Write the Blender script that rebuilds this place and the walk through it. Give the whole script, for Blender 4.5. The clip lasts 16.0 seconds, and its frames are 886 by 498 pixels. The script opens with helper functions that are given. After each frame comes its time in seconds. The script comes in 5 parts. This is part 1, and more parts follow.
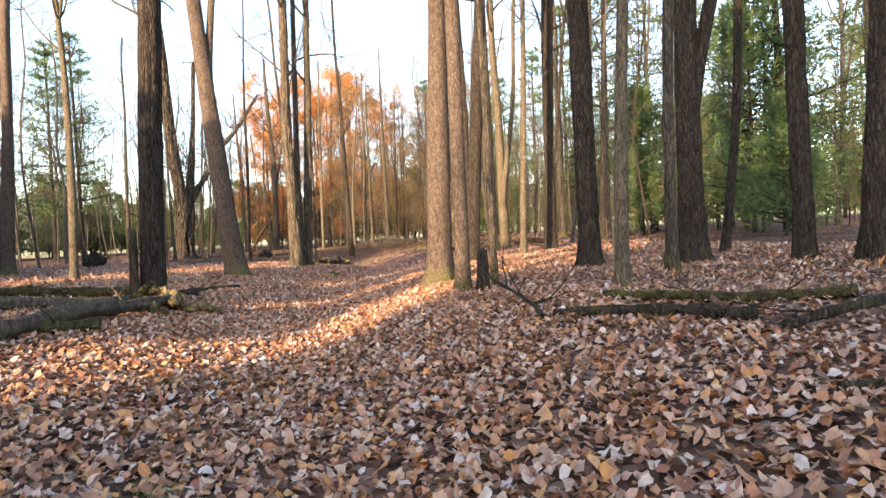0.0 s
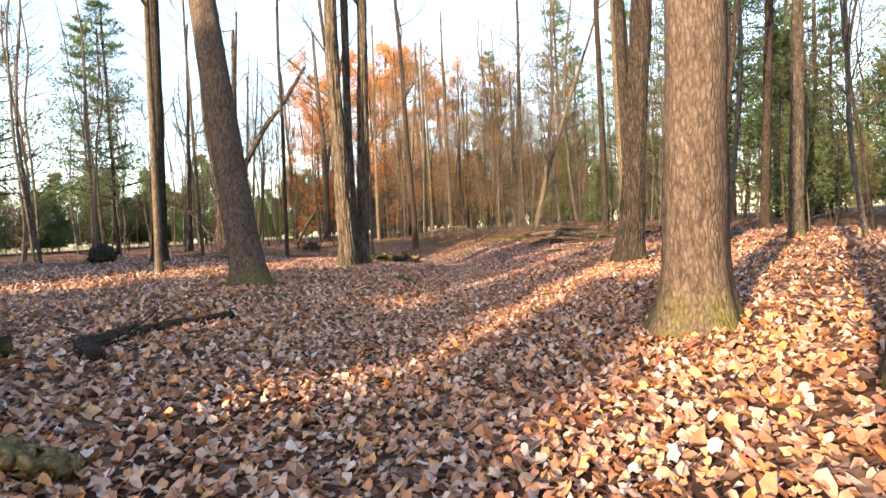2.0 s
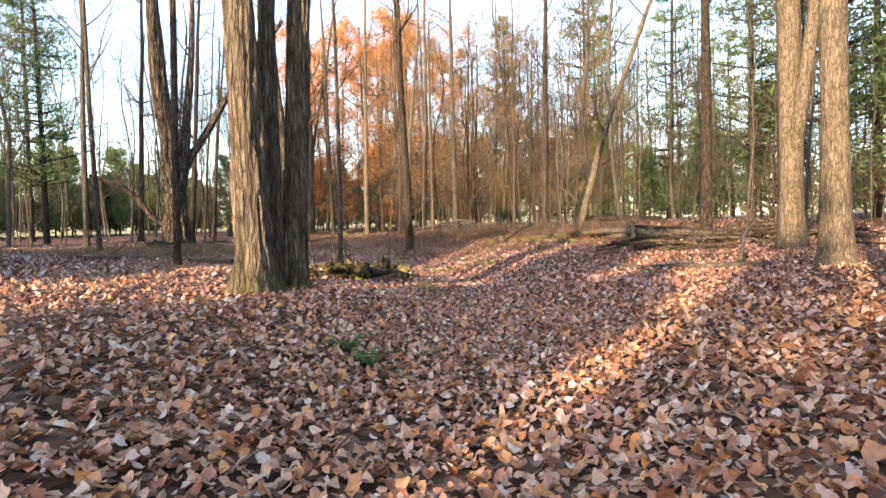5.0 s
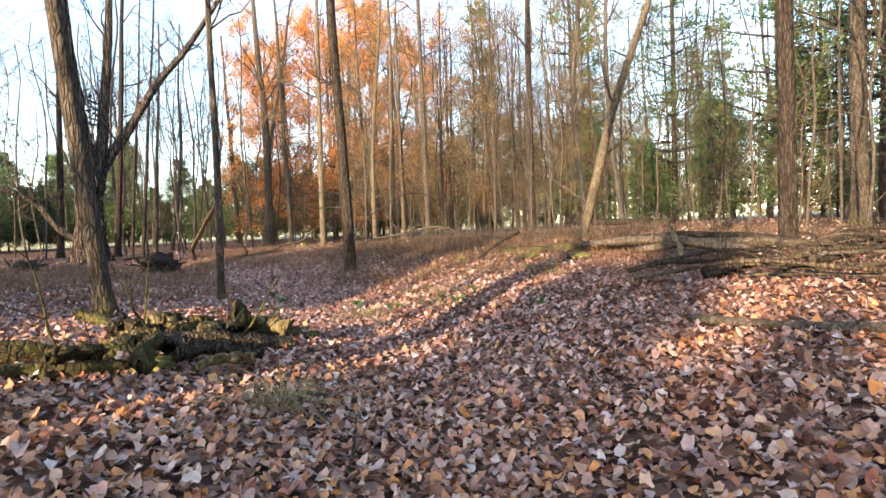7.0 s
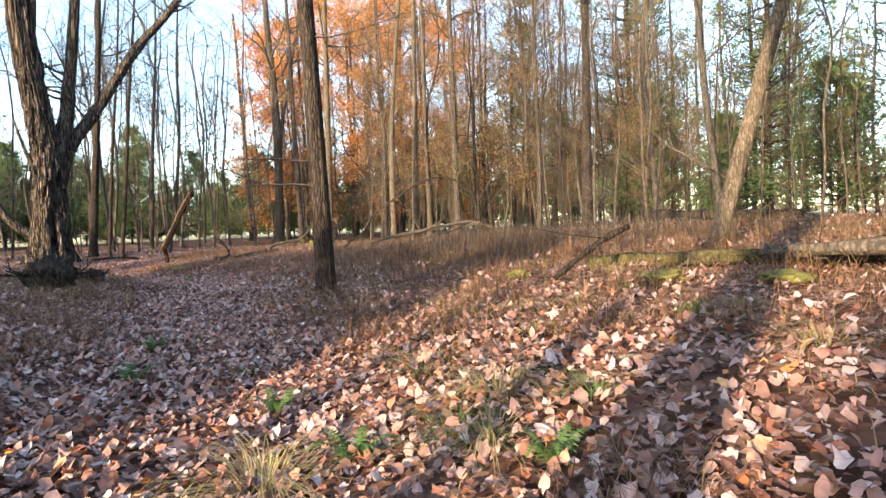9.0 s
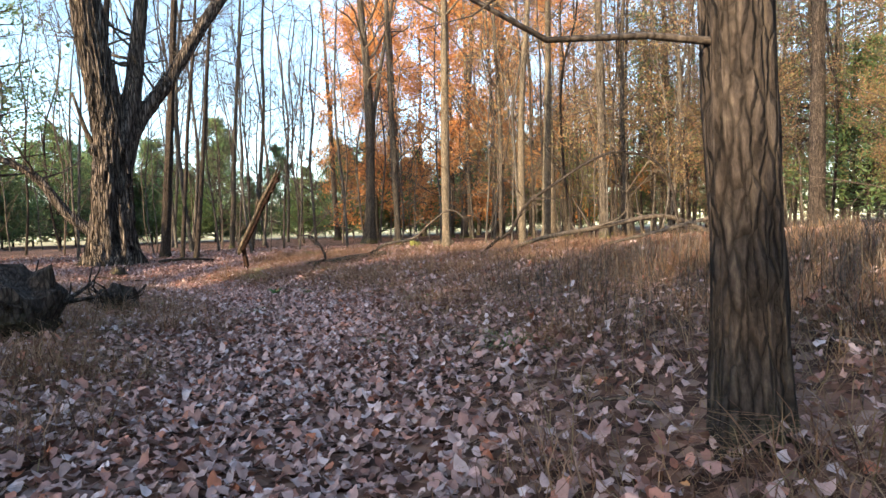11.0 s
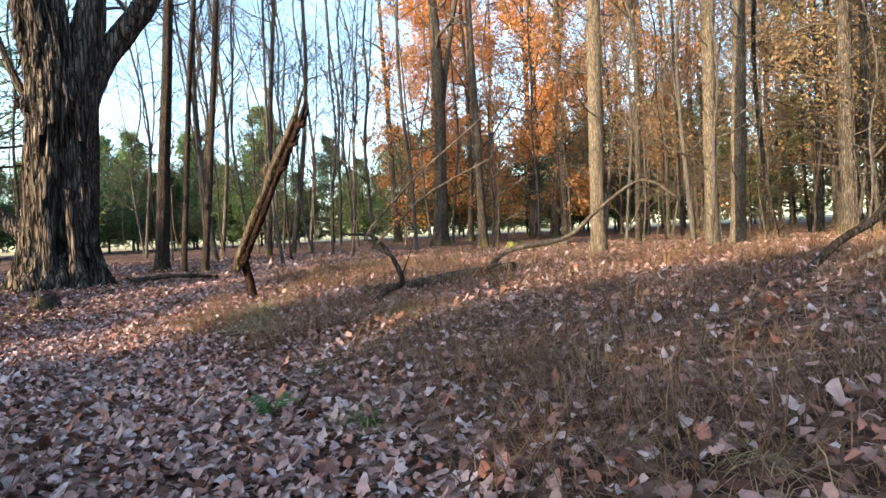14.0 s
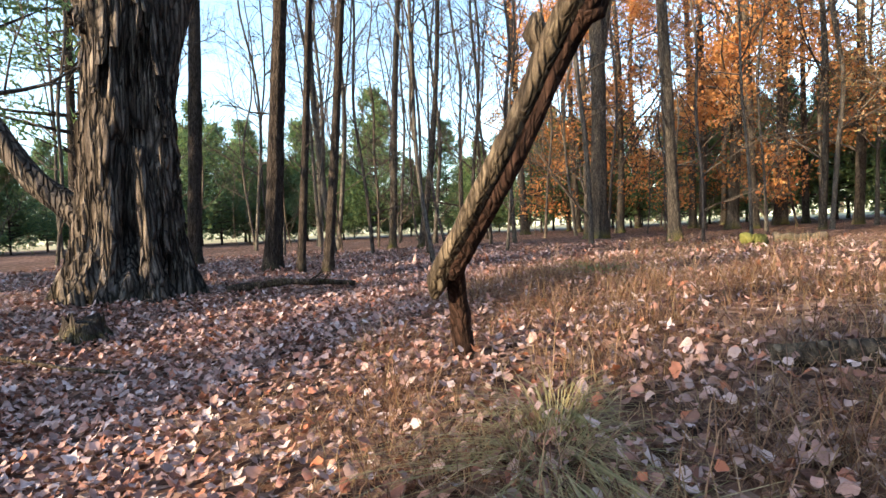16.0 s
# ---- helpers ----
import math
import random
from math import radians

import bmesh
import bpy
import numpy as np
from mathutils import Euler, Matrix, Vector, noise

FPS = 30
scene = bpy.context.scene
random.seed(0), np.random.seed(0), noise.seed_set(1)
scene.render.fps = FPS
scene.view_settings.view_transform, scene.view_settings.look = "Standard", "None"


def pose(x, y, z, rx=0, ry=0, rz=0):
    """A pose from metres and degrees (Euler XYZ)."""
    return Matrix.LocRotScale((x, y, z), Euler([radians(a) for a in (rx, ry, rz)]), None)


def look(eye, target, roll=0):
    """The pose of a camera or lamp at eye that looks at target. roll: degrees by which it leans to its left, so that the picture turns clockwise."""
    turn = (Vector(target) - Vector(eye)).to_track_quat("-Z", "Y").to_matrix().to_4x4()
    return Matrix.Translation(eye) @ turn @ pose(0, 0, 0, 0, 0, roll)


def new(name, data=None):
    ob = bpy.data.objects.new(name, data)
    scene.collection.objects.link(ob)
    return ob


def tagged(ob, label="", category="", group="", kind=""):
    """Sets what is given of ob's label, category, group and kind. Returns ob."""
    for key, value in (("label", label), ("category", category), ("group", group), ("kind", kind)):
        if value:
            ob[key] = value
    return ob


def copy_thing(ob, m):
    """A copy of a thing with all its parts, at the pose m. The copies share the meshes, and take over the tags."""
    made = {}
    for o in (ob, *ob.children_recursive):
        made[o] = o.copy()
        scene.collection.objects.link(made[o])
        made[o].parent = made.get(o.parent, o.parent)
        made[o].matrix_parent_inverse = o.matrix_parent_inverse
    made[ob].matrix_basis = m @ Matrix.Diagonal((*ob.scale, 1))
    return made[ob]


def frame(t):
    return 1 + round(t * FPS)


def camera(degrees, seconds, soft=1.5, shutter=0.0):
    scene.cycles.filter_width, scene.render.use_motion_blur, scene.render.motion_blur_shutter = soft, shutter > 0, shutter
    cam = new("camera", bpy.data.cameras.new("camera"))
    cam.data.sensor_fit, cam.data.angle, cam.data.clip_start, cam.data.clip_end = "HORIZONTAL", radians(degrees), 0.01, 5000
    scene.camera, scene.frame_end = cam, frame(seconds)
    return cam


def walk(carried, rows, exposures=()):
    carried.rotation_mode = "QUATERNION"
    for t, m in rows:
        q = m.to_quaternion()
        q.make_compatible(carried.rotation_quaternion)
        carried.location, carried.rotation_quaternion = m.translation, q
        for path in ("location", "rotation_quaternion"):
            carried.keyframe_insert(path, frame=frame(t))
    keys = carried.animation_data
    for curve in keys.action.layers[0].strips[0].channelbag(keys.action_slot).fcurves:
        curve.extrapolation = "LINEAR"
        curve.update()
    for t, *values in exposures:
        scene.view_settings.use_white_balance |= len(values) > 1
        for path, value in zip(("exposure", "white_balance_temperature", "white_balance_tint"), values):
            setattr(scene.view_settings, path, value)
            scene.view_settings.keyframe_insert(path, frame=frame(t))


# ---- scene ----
cam = camera(75.0, 16.0)
PATH = [
    (0, (0.74, 0.838, 0.814), (0.725, 2.837, 0.775), -2.9),
    (0.5, (0.427, 2.283, 0.829), (0.36, 4.281, 0.785), -2.9),
    (1, (0.021, 3.698, 0.774), (-0.094, 5.694, 0.721), -3.1),
    (1.5, (-0.373, 5.053, 0.804), (-0.531, 7.046, 0.746), -3.2),
    (2, (-0.65, 6.334, 0.789), (-0.841, 8.323, 0.729), -3.0),
    (2.5, (-0.921, 7.469, 0.781), (-1.145, 9.455, 0.72), -2.8),
    (3, (-1.197, 8.501, 0.782), (-1.452, 10.483, 0.715), -2.9),
    (5.5, (-1.449, 14.033, 0.769), (-1.616, 16.024, 0.691), -1.4),
    (6, (-1.266, 15.094, 0.795), (-1.415, 17.088, 0.732), -1.7),
    (6.5, (-1.286, 16.067, 0.834), (-1.425, 18.062, 0.777), -2.2),
    (7, (-1.27, 17.187, 0.823), (-1.399, 19.182, 0.765), -2.5),
    (7.5, (-1.262, 18.272, 0.802), (-1.383, 20.268, 0.746), -2.5),
    (8, (-1.229, 19.355, 0.802), (-1.359, 21.35, 0.741), -2.4),
    (8.5, (-1.333, 20.563, 0.829), (-1.502, 22.554, 0.765), -2.3),
    (9, (-1.667, 21.768, 0.796), (-1.899, 23.754, 0.733), -2.3),
    (9.5, (-2.232, 22.945, 0.771), (-2.543, 24.92, 0.713), -2.1),
    (10, (-2.878, 23.987, 0.79), (-3.268, 25.948, 0.739), -1.7),
    (12.5, (-6.115, 29.357, 0.785), (-6.656, 31.281, 0.736), -2.6),
    (13, (-6.508, 30.324, 0.798), (-7.08, 32.24, 0.757), -2.7),
    (13.5, (-6.869, 31.216, 0.826), (-7.478, 33.121, 0.789), -2.5),
    (14, (-7.325, 32.057, 0.791), (-7.979, 33.947, 0.75), -2.6),
    (14.5, (-7.856, 32.914, 0.812), (-8.572, 34.781, 0.77), -2.7),
    (15, (-8.55, 33.762, 0.779), (-9.344, 35.597, 0.726), -3.1),
    (15.5, (-9.433, 34.48, 0.804), (-10.313, 36.276, 0.748), -3.3),
    (16, (-10.434, 35.153, 0.789), (-11.392, 36.908, 0.739), -2.4),
]
walk(cam, [(t, look(eye, target, roll)) for t, eye, target, roll in PATH],
     [(0, 2.36, 6900, 11), (3, 2.34, 6800, 11), (6, 2.42, 6650, 10), (8.5, 2.36, 6350, 7), (10, 2.36, 6300, 7), (12.5, 2.33, 5980, 4), (16, 2.3, 6020, 5)])

# ---- world, sun ----
SUN_AZ, SUN_EL = radians(208), radians(15)
world = bpy.data.worlds.new("world")
scene.world = world
world.use_nodes = True
wn = world.node_tree.nodes
sky = wn.new("ShaderNodeTexSky")
sky.sky_type, sky.sun_disc = "NISHITA", False
sky.sun_elevation, sky.sun_rotation = SUN_EL, SUN_AZ
sky.air_density, sky.dust_density, sky.ozone_density = 1.0, 1.2, 1.0
world.node_tree.links.new(sky.outputs[0], wn["Background"].inputs[0])
wn["Background"].inputs[1].default_value = 0.15
sun = new("sun", bpy.data.lights.new("sun", "SUN"))
sun.data.energy, sun.data.angle, sun.data.color = 3.4, radians(0.6), (1.0, 0.76, 0.48)
sun_dir = Vector((math.sin(SUN_AZ) * math.cos(SUN_EL), math.cos(SUN_AZ) * math.cos(SUN_EL), math.sin(SUN_EL)))
sun.matrix_world = look(sun_dir * 60, (0, 0, 0))

# ---- materials ----


def material(name, rough=0.9, spec=0.2):
    m = bpy.data.materials.new(name)
    m.use_nodes = True
    b = m.node_tree.nodes["Principled BSDF"]
    b.inputs["Roughness"].default_value = rough
    b.inputs["Specular IOR Level"].default_value = spec
    return m, m.node_tree.nodes, m.node_tree.links, b


def ramp(nodes, stops):
    r = nodes.new("ShaderNodeValToRGB")
    e = r.color_ramp.elements
    while len(e) < len(stops):
        e.new(0.5)
    for k, (p, c) in zip(e, stops):
        k.position, k.color = p, (*c, 1)
    return r


def noise_tex(nodes, links, coord, scale, detail=5, rough=0.6, stretch=(1, 1, 1)):
    mp = nodes.new("ShaderNodeMapping")
    mp.inputs["Scale"].default_value = stretch
    links.new(coord, mp.inputs[0])
    n = nodes.new("ShaderNodeTexNoise")
    n.inputs["Scale"].default_value, n.inputs["Detail"].default_value, n.inputs["Roughness"].default_value = scale, detail, rough
    links.new(mp.outputs[0], n.inputs["Vector"])
    return n


def mix(nodes, links, fac, a, b, kind="MIX"):
    n = nodes.new("ShaderNodeMix")
    n.data_type, n.blend_type = "RGBA", kind
    for sock, v in ((n.inputs[0], fac), (n.inputs[6], a), (n.inputs[7], b)):
        if isinstance(v, (int, float)):
            sock.default_value = v
        elif isinstance(v, tuple):
            sock.default_value = (*v, 1)
        else:
            links.new(v, sock)
    return n.outputs[2]


def bump(nodes, links, bsdf, height, strength, distance):
    b = nodes.new("ShaderNodeBump")
    b.inputs["Strength"].default_value, b.inputs["Distance"].default_value = strength, distance
    links.new(height, b.inputs["Height"])
    links.new(b.outputs[0], bsdf.inputs["Normal"])


def bark(name, dark, mid, light, moss=0.0, furrow=24, depth=0.03, stretch=0.24, crack=0.55):
    """Bark: long plates between dark furrows, fine grain, blotches of lichen, moss at the foot of the stem."""
    m, n, l, b = material(name, 0.92, 0.12)
    co = n.new("ShaderNodeTexCoord").outputs["Object"]
    fine = noise_tex(n, l, co, furrow, 7, 0.72, (1, 1, stretch))
    blot = noise_tex(n, l, co, 1.7, 4, 0.6)
    grain = noise_tex(n, l, co, 60, 3, 0.6, (1, 1, 0.5))
    warp = noise_tex(n, l, co, furrow * 0.35, 3, 0.6)
    bent = mix(n, l, 0.035, co, warp.outputs["Color"])
    mp = n.new("ShaderNodeMapping")
    mp.inputs["Scale"].default_value = (1, 1, stretch * 0.8)
    l.new(bent, mp.inputs[0])
    plate = n.new("ShaderNodeTexVoronoi")
    plate.feature = "DISTANCE_TO_EDGE"
    plate.inputs["Scale"].default_value = furrow * 1.5
    l.new(mp.outputs[0], plate.inputs["Vector"])
    r = ramp(n, [(0.3, dark), (0.5, mid), (0.74, light)])
    l.new(fine.outputs[0], r.inputs[0])
    pr = ramp(n, [(0.42, (0, 0, 0)), (0.7, (1, 1, 1))])
    l.new(blot.outputs[0], pr.inputs[0])
    pale = tuple(min(1, c * 1.35 + 0.015) for c in mid)
    half = n.new("ShaderNodeMath")
    half.operation = "MULTIPLY"
    half.inputs[1].default_value = 0.4
    l.new(pr.outputs[0], half.inputs[0])
    col = mix(n, l, half.outputs[0], r.outputs[0], pale)
    gr = ramp(n, [(0.3, (0.65, 0.65, 0.65)), (0.7, (1.2, 1.2, 1.2))])
    l.new(grain.outputs[0], gr.inputs[0])
    col = mix(n, l, 1.0, col, gr.outputs[0], "MULTIPLY")
    cr = ramp(n, [(0.0, (1 - crack,) * 3), (0.22, (1, 1, 1))])
    l.new(plate.outputs["Distance"], cr.inputs[0])
    col = mix(n, l, 1.0, col, cr.outputs[0], "MULTIPLY")
    if moss:
        mn = noise_tex(n, l, co, 4.5, 5, 0.7)
        mr = ramp(n, [(0.5 - 0.12 * moss, (0, 0, 0)), (0.62, (1, 1, 1))])
        l.new(mn.outputs[0], mr.inputs[0])
        sep = n.new("ShaderNodeSeparateXYZ")
        l.new(co, sep.inputs[0])
        low = n.new("ShaderNodeMapRange")
        low.inputs[1].default_value, low.inputs[2].default_value = 0.34, 0.04
        low.inputs[3].default_value, low.inputs[4].default_value = 0.0, 0.85 * moss
        l.new(sep.outputs[2], low.inputs[0])
        both = n.new("ShaderNodeMath")
        both.operation = "MULTIPLY"
        l.new(mr.outputs[0], both.inputs[0])
        l.new(low.outputs[0], both.inputs[1])
        mc = ramp(n, [(0.35, (0.05, 0.06, 0.015)), (0.65, (0.17, 0.15, 0.035))])
        l.new(grain.outputs[0], mc.inputs[0])
        col = mix(n, l, both.outputs[0], col, mc.outputs[0])
    l.new(col, b.inputs["Base Color"])
    deep = n.new("ShaderNodeMath")
    deep.operation = "MULTIPLY_ADD"
    l.new(fine.outputs[0], deep.inputs[0])
    deep.inputs[1].default_value = 0.8
    l.new(cr.outputs[0], deep.inputs[2])
    bump(n, l, b, deep.outputs[0], 1.0, depth * 0.8)
    return m


def leafy(name, colours, glow=0.35, rough=0.75):
    """Leaves: a colour for each island, let through by light from behind."""
    m, n, l, b = material(name, rough, 0.25)
    geo = n.new("ShaderNodeNewGeometry")
    r = ramp(n, [(k / (len(colours) - 1), c) for k, c in enumerate(colours)])
    l.new(geo.outputs["Random Per Island"], r.inputs[0])
    co = n.new("ShaderNodeTexCoord").outputs["Object"]
    v = noise_tex(n, l, co, 26, 3)
    vr = ramp(n, [(0.3, (0.7, 0.7, 0.7)), (0.7, (1.2, 1.2, 1.2))])
    l.new(v.outputs[0], vr.inputs[0])
    col = mix(n, l, 1.0, r.outputs[0], vr.outputs[0], "MULTIPLY")
    l.new(col, b.inputs["Base Color"])
    if glow:
        t = n.new("ShaderNodeBsdfTranslucent")
        l.new(col, t.inputs[0])
        s = n.new("ShaderNodeMixShader")
        s.inputs[0].default_value = glow
        l.new(b.outputs[0], s.inputs[1])
        l.new(t.outputs[0], s.inputs[2])
        l.new(s.outputs[0], n["Material Output"].inputs["Surface"])
    return m


def soil():
    """Ground: old leaves and dark humus, with pale hay-coloured grass in the fields far out."""
    m, n, l, b = material("leaf_mould", 0.95, 0.1)
    co = n.new("ShaderNodeTexCoord").outputs["Object"]
    vo = n.new("ShaderNodeTexVoronoi")
    vo.inputs["Scale"].default_value, vo.inputs["Randomness"].default_value = 17, 1
    l.new(co, vo.inputs["Vector"])
    r = ramp(n, [(0.0, (0.025, 0.014, 0.011)), (0.35, (0.075, 0.04, 0.03)), (0.6, (0.17, 0.092, 0.065)), (0.8, (0.26, 0.17, 0.135)), (1, (0.36, 0.26, 0.23))])
    l.new(vo.outputs["Color"], r.inputs[0])
    big = noise_tex(n, l, co, 0.5, 5, 0.6)
    br = ramp(n, [(0.35, (0.62, 0.6, 0.58)), (0.65, (1.1, 1.08, 1.05))])
    l.new(big.outputs[0], br.inputs[0])
    col = mix(n, l, 1.0, r.outputs[0], br.outputs[0], "MULTIPLY")
    hay = noise_tex(n, l, co, 3, 5)
    hr = ramp(n, [(0.3, (0.26, 0.21, 0.11)), (0.7, (0.38, 0.32, 0.18))])
    l.new(hay.outputs[0], hr.inputs[0])
    dn = n.new("ShaderNodeVectorMath")
    dn.operation = "DISTANCE"
    dn.inputs[1].default_value = (-5, 30, 0)
    l.new(co, dn.inputs[0])
    far = n.new("ShaderNodeMapRange")
    far.inputs[1].default_value, far.inputs[2].default_value = 53, 57
    l.new(dn.outputs["Value"], far.inputs[0])
    col = mix(n, l, far.outputs[0], col, hr.outputs[0])
    l.new(col, b.inputs["Base Color"])
    bump(n, l, b, vo.outputs["Distance"], 0.35, 0.03)
    return m


SOIL = soil()
BARK = bark("grey_brown_bark", (0.026, 0.022, 0.018), (0.098, 0.079, 0.064), (0.204, 0.168, 0.134), 1.0, 20)
BARK_DARK = bark("dark_bark", (0.016, 0.012, 0.011), (0.058, 0.044, 0.037), (0.132, 0.103, 0.082), 0.3, 22, 0.035)
BARK_RED = bark("reddish_bark", (0.04, 0.027, 0.022), (0.115, 0.083, 0.067), (0.2, 0.15, 0.122), 1.0, 26, 0.016, 0.35, 0.4)
BARK_PALE = bark("pale_bark", (0.045, 0.034, 0.025), (0.14, 0.11, 0.08), (0.26, 0.21, 0.155), 0.3, 26, 0.012, 0.24, 0.5)
BARK_FAR = bark("thin_grey_bark", (0.033, 0.027, 0.023), (0.111, 0.095, 0.081), (0.208, 0.179, 0.150), 0.2, 26, 0.012, 0.24, 0.5)
BARK_STEM = bark("peeling_grey_bark", (0.026, 0.019, 0.016), (0.124, 0.098, 0.075), (0.286, 0.227, 0.176), 0.7, 15, 0.04, 0.2, 0.5)
BARK_OLD = bark("old_maple_bark", (0.016, 0.012, 0.011), (0.115, 0.089, 0.074), (0.365, 0.297, 0.243), 0.1, 11, 0.07, 0.1, 0.85)
DEADWOOD = bark("bare_dead_wood", (0.012, 0.009, 0.007), (0.085, 0.062, 0.043), (0.29, 0.225, 0.155), 0.0, 18, 0.02, 0.12, 0.6)
LOGWOOD = bark("weathered_log_bark", (0.025, 0.02, 0.017), (0.1, 0.078, 0.062), (0.22, 0.18, 0.145), 0.25, 14, 0.02, 0.6, 0.4)
MOSSWOOD = bark("mossy_rotten_wood", (0.012, 0.009, 0.006), (0.06, 0.046, 0.026), (0.15, 0.13, 0.05), 0.6, 14, 0.03, 0.6, 0.4)
ROTWOOD = bark("yellow_rotten_wood", (0.05, 0.036, 0.02), (0.2, 0.15, 0.075), (0.42, 0.33, 0.18), 0.2, 14, 0.02, 0.5, 0.4)
RUSTWOOD = bark("red_brown_heartwood", (0.01, 0.005, 0.004), (0.036, 0.018, 0.013), (0.085, 0.046, 0.034), 0, 20, 0.02, 0.1)
TWIG = bark("twig_bark", (0.04, 0.03, 0.024), (0.11, 0.085, 0.068), (0.19, 0.15, 0.12), 0, 20, 0.004)
LITTER = leafy("fallen_leaves", [(0.055, 0.025, 0.020), (0.220, 0.091, 0.061), (0.396, 0.250, 0.211), (0.110, 0.048, 0.034), (0.484, 0.336, 0.302), (0.374, 0.125, 0.059),
                                (0.528, 0.403, 0.378), (0.242, 0.096, 0.063), (0.396, 0.250, 0.216), (0.143, 0.065, 0.047), (0.572, 0.451, 0.427), (0.286, 0.134, 0.104)], 0.1, 0.45)
LITTER_WARM = leafy("warm_fallen_leaves", [(0.11, 0.042, 0.026), (0.38, 0.16, 0.085), (0.56, 0.34, 0.23), (0.22, 0.085, 0.046), (0.63, 0.43, 0.32), (0.58, 0.24, 0.07),
                                          (0.48, 0.22, 0.13), (0.66, 0.51, 0.43), (0.3, 0.11, 0.065), (0.6, 0.33, 0.15), (0.42, 0.2, 0.13), (0.68, 0.57, 0.51)], 0.12, 0.45)
ORANGE = leafy("orange_oak_leaves", [(0.5, 0.2, 0.06), (0.58, 0.28, 0.09), (0.4, 0.15, 0.06), (0.62, 0.36, 0.15)], 0.45)
RUSSET = leafy("russet_leaves", [(0.234, 0.125, 0.066), (0.312, 0.195, 0.101), (0.195, 0.101, 0.062), (0.328, 0.250, 0.125), (0.218, 0.187, 0.078)], 0.4)
YELLOW = leafy("yellow_green_leaves", [(0.24, 0.23, 0.075), (0.15, 0.18, 0.065), (0.3, 0.24, 0.095), (0.1, 0.145, 0.055)], 0.45)
NEEDLES = leafy("pine_needles", [(0.062, 0.120, 0.057), (0.100, 0.156, 0.063), (0.163, 0.204, 0.069), (0.075, 0.138, 0.075)], 0.4, 0.6)
GRASS = leafy("dry_grass", [(0.154, 0.085, 0.049), (0.264, 0.165, 0.095), (0.110, 0.062, 0.040), (0.374, 0.250, 0.147), (0.187, 0.130, 0.057)], 0.25)
WEEDS = leafy("rust_brown_weeds", [(0.091, 0.043, 0.030), (0.182, 0.092, 0.055), (0.286, 0.157, 0.085), (0.130, 0.065, 0.042), (0.364, 0.216, 0.125), (0.143, 0.108, 0.045)], 0.2)
STRAW = leafy("straw_grass", [(0.36, 0.28, 0.14), (0.3, 0.24, 0.12), (0.2, 0.19, 0.08), (0.42, 0.34, 0.2)], 0.3)
GREEN = leafy("green_herbs", [(0.07, 0.15, 0.04), (0.11, 0.2, 0.06), (0.16, 0.2, 0.06), (0.05, 0.11, 0.035)], 0.35)
FROND = leafy("fern_fronds", [(0.06, 0.12, 0.035), (0.09, 0.15, 0.045)], 0.35)
STONE_Y = leafy("yellow_moss", [(0.17, 0.16, 0.035), (0.12, 0.12, 0.03), (0.23, 0.2, 0.05)], 0.1)

# ---- shape of the ground ----
TRAIL = np.array([(0.74, -12), (0.74, 0.8), (0, 3.7), (-0.65, 6.3), (-1.2, 8.5), (-1.45, 14), (-1.27, 17.2), (-1.25, 19.4), (-1.67, 21.8),
                  (-2.88, 24), (-6.1, 29.4), (-7.3, 32), (-8.55, 33.8), (-10.4, 35.2), (-14, 37)])


def off_trail(x, y):
    x, y = np.asarray(x, float), np.asarray(y, float)
    best = np.full(x.shape, 1e9)
    for (ax, ay), (bx, by) in zip(TRAIL, TRAIL[1:]):
        vx, vy = bx - ax, by - ay
        k = np.clip(((x - ax) * vx + (y - ay) * vy) / (vx * vx + vy * vy), 0, 1)
        best = np.minimum(best, np.hypot(x - ax - k * vx, y - ay - k * vy))
    return best


def rise(x, y):
    d = off_trail(x, y)
    z = -0.05 + 0.32 * (1 - np.exp(-((d / 2.6) ** 2))) + 0.016 * np.clip(d - 6, 0, 70)
    z = z + 0.4 * np.exp(-((x - 4) ** 2 + (y - 36) ** 2) / 90)
    z = z - 0.13 * np.exp(-((d / 1.1) ** 2))
    w = np.clip(d / 3, 0.15, 1) * 0.03
    return z + w * (np.sin(1.9 * x + 0.7 * y) * np.sin(1.3 * y - 0.5 * x + 1) + 0.6 * np.sin(3.7 * x - 1.1) * np.sin(3.1 * y + 0.4))


def gz(x, y):
    return float(rise(x, y))


# ---- mesh helpers ----


class Geo:
    """Vertices and faces that grow."""

    def __init__(self):
        self.v, self.f = [], []

    def add(self, v, f):
        k = len(self.v)
        self.v.extend(map(tuple, v))
        self.f.extend([tuple(i + k for i in q) for q in f])

    def mesh(self, name, mat, smooth=True):
        me = bpy.data.meshes.new(name)
        me.from_pydata(self.v, [], self.f)
        if smooth:
            me.polygons.foreach_set("use_smooth", [True] * len(me.polygons))
        me.materials.append(mat)
        return me


def part(name, geo, mat, parent, label="", smooth=True):
    ob = new(name, geo.mesh(name, mat, smooth) if isinstance(geo, Geo) else geo)
    ob.parent = parent
    if label:
        tagged(ob, label)
    return ob


def thing(name, x, y, label, category, group="", z=None, turn=0.0):
    ob = new(name)
    ob.empty_display_size = 0.2
    ob.matrix_basis = pose(x, y, gz(x, y) if z is None else z, 0, 0, turn)
    return tagged(ob, label, category, group)


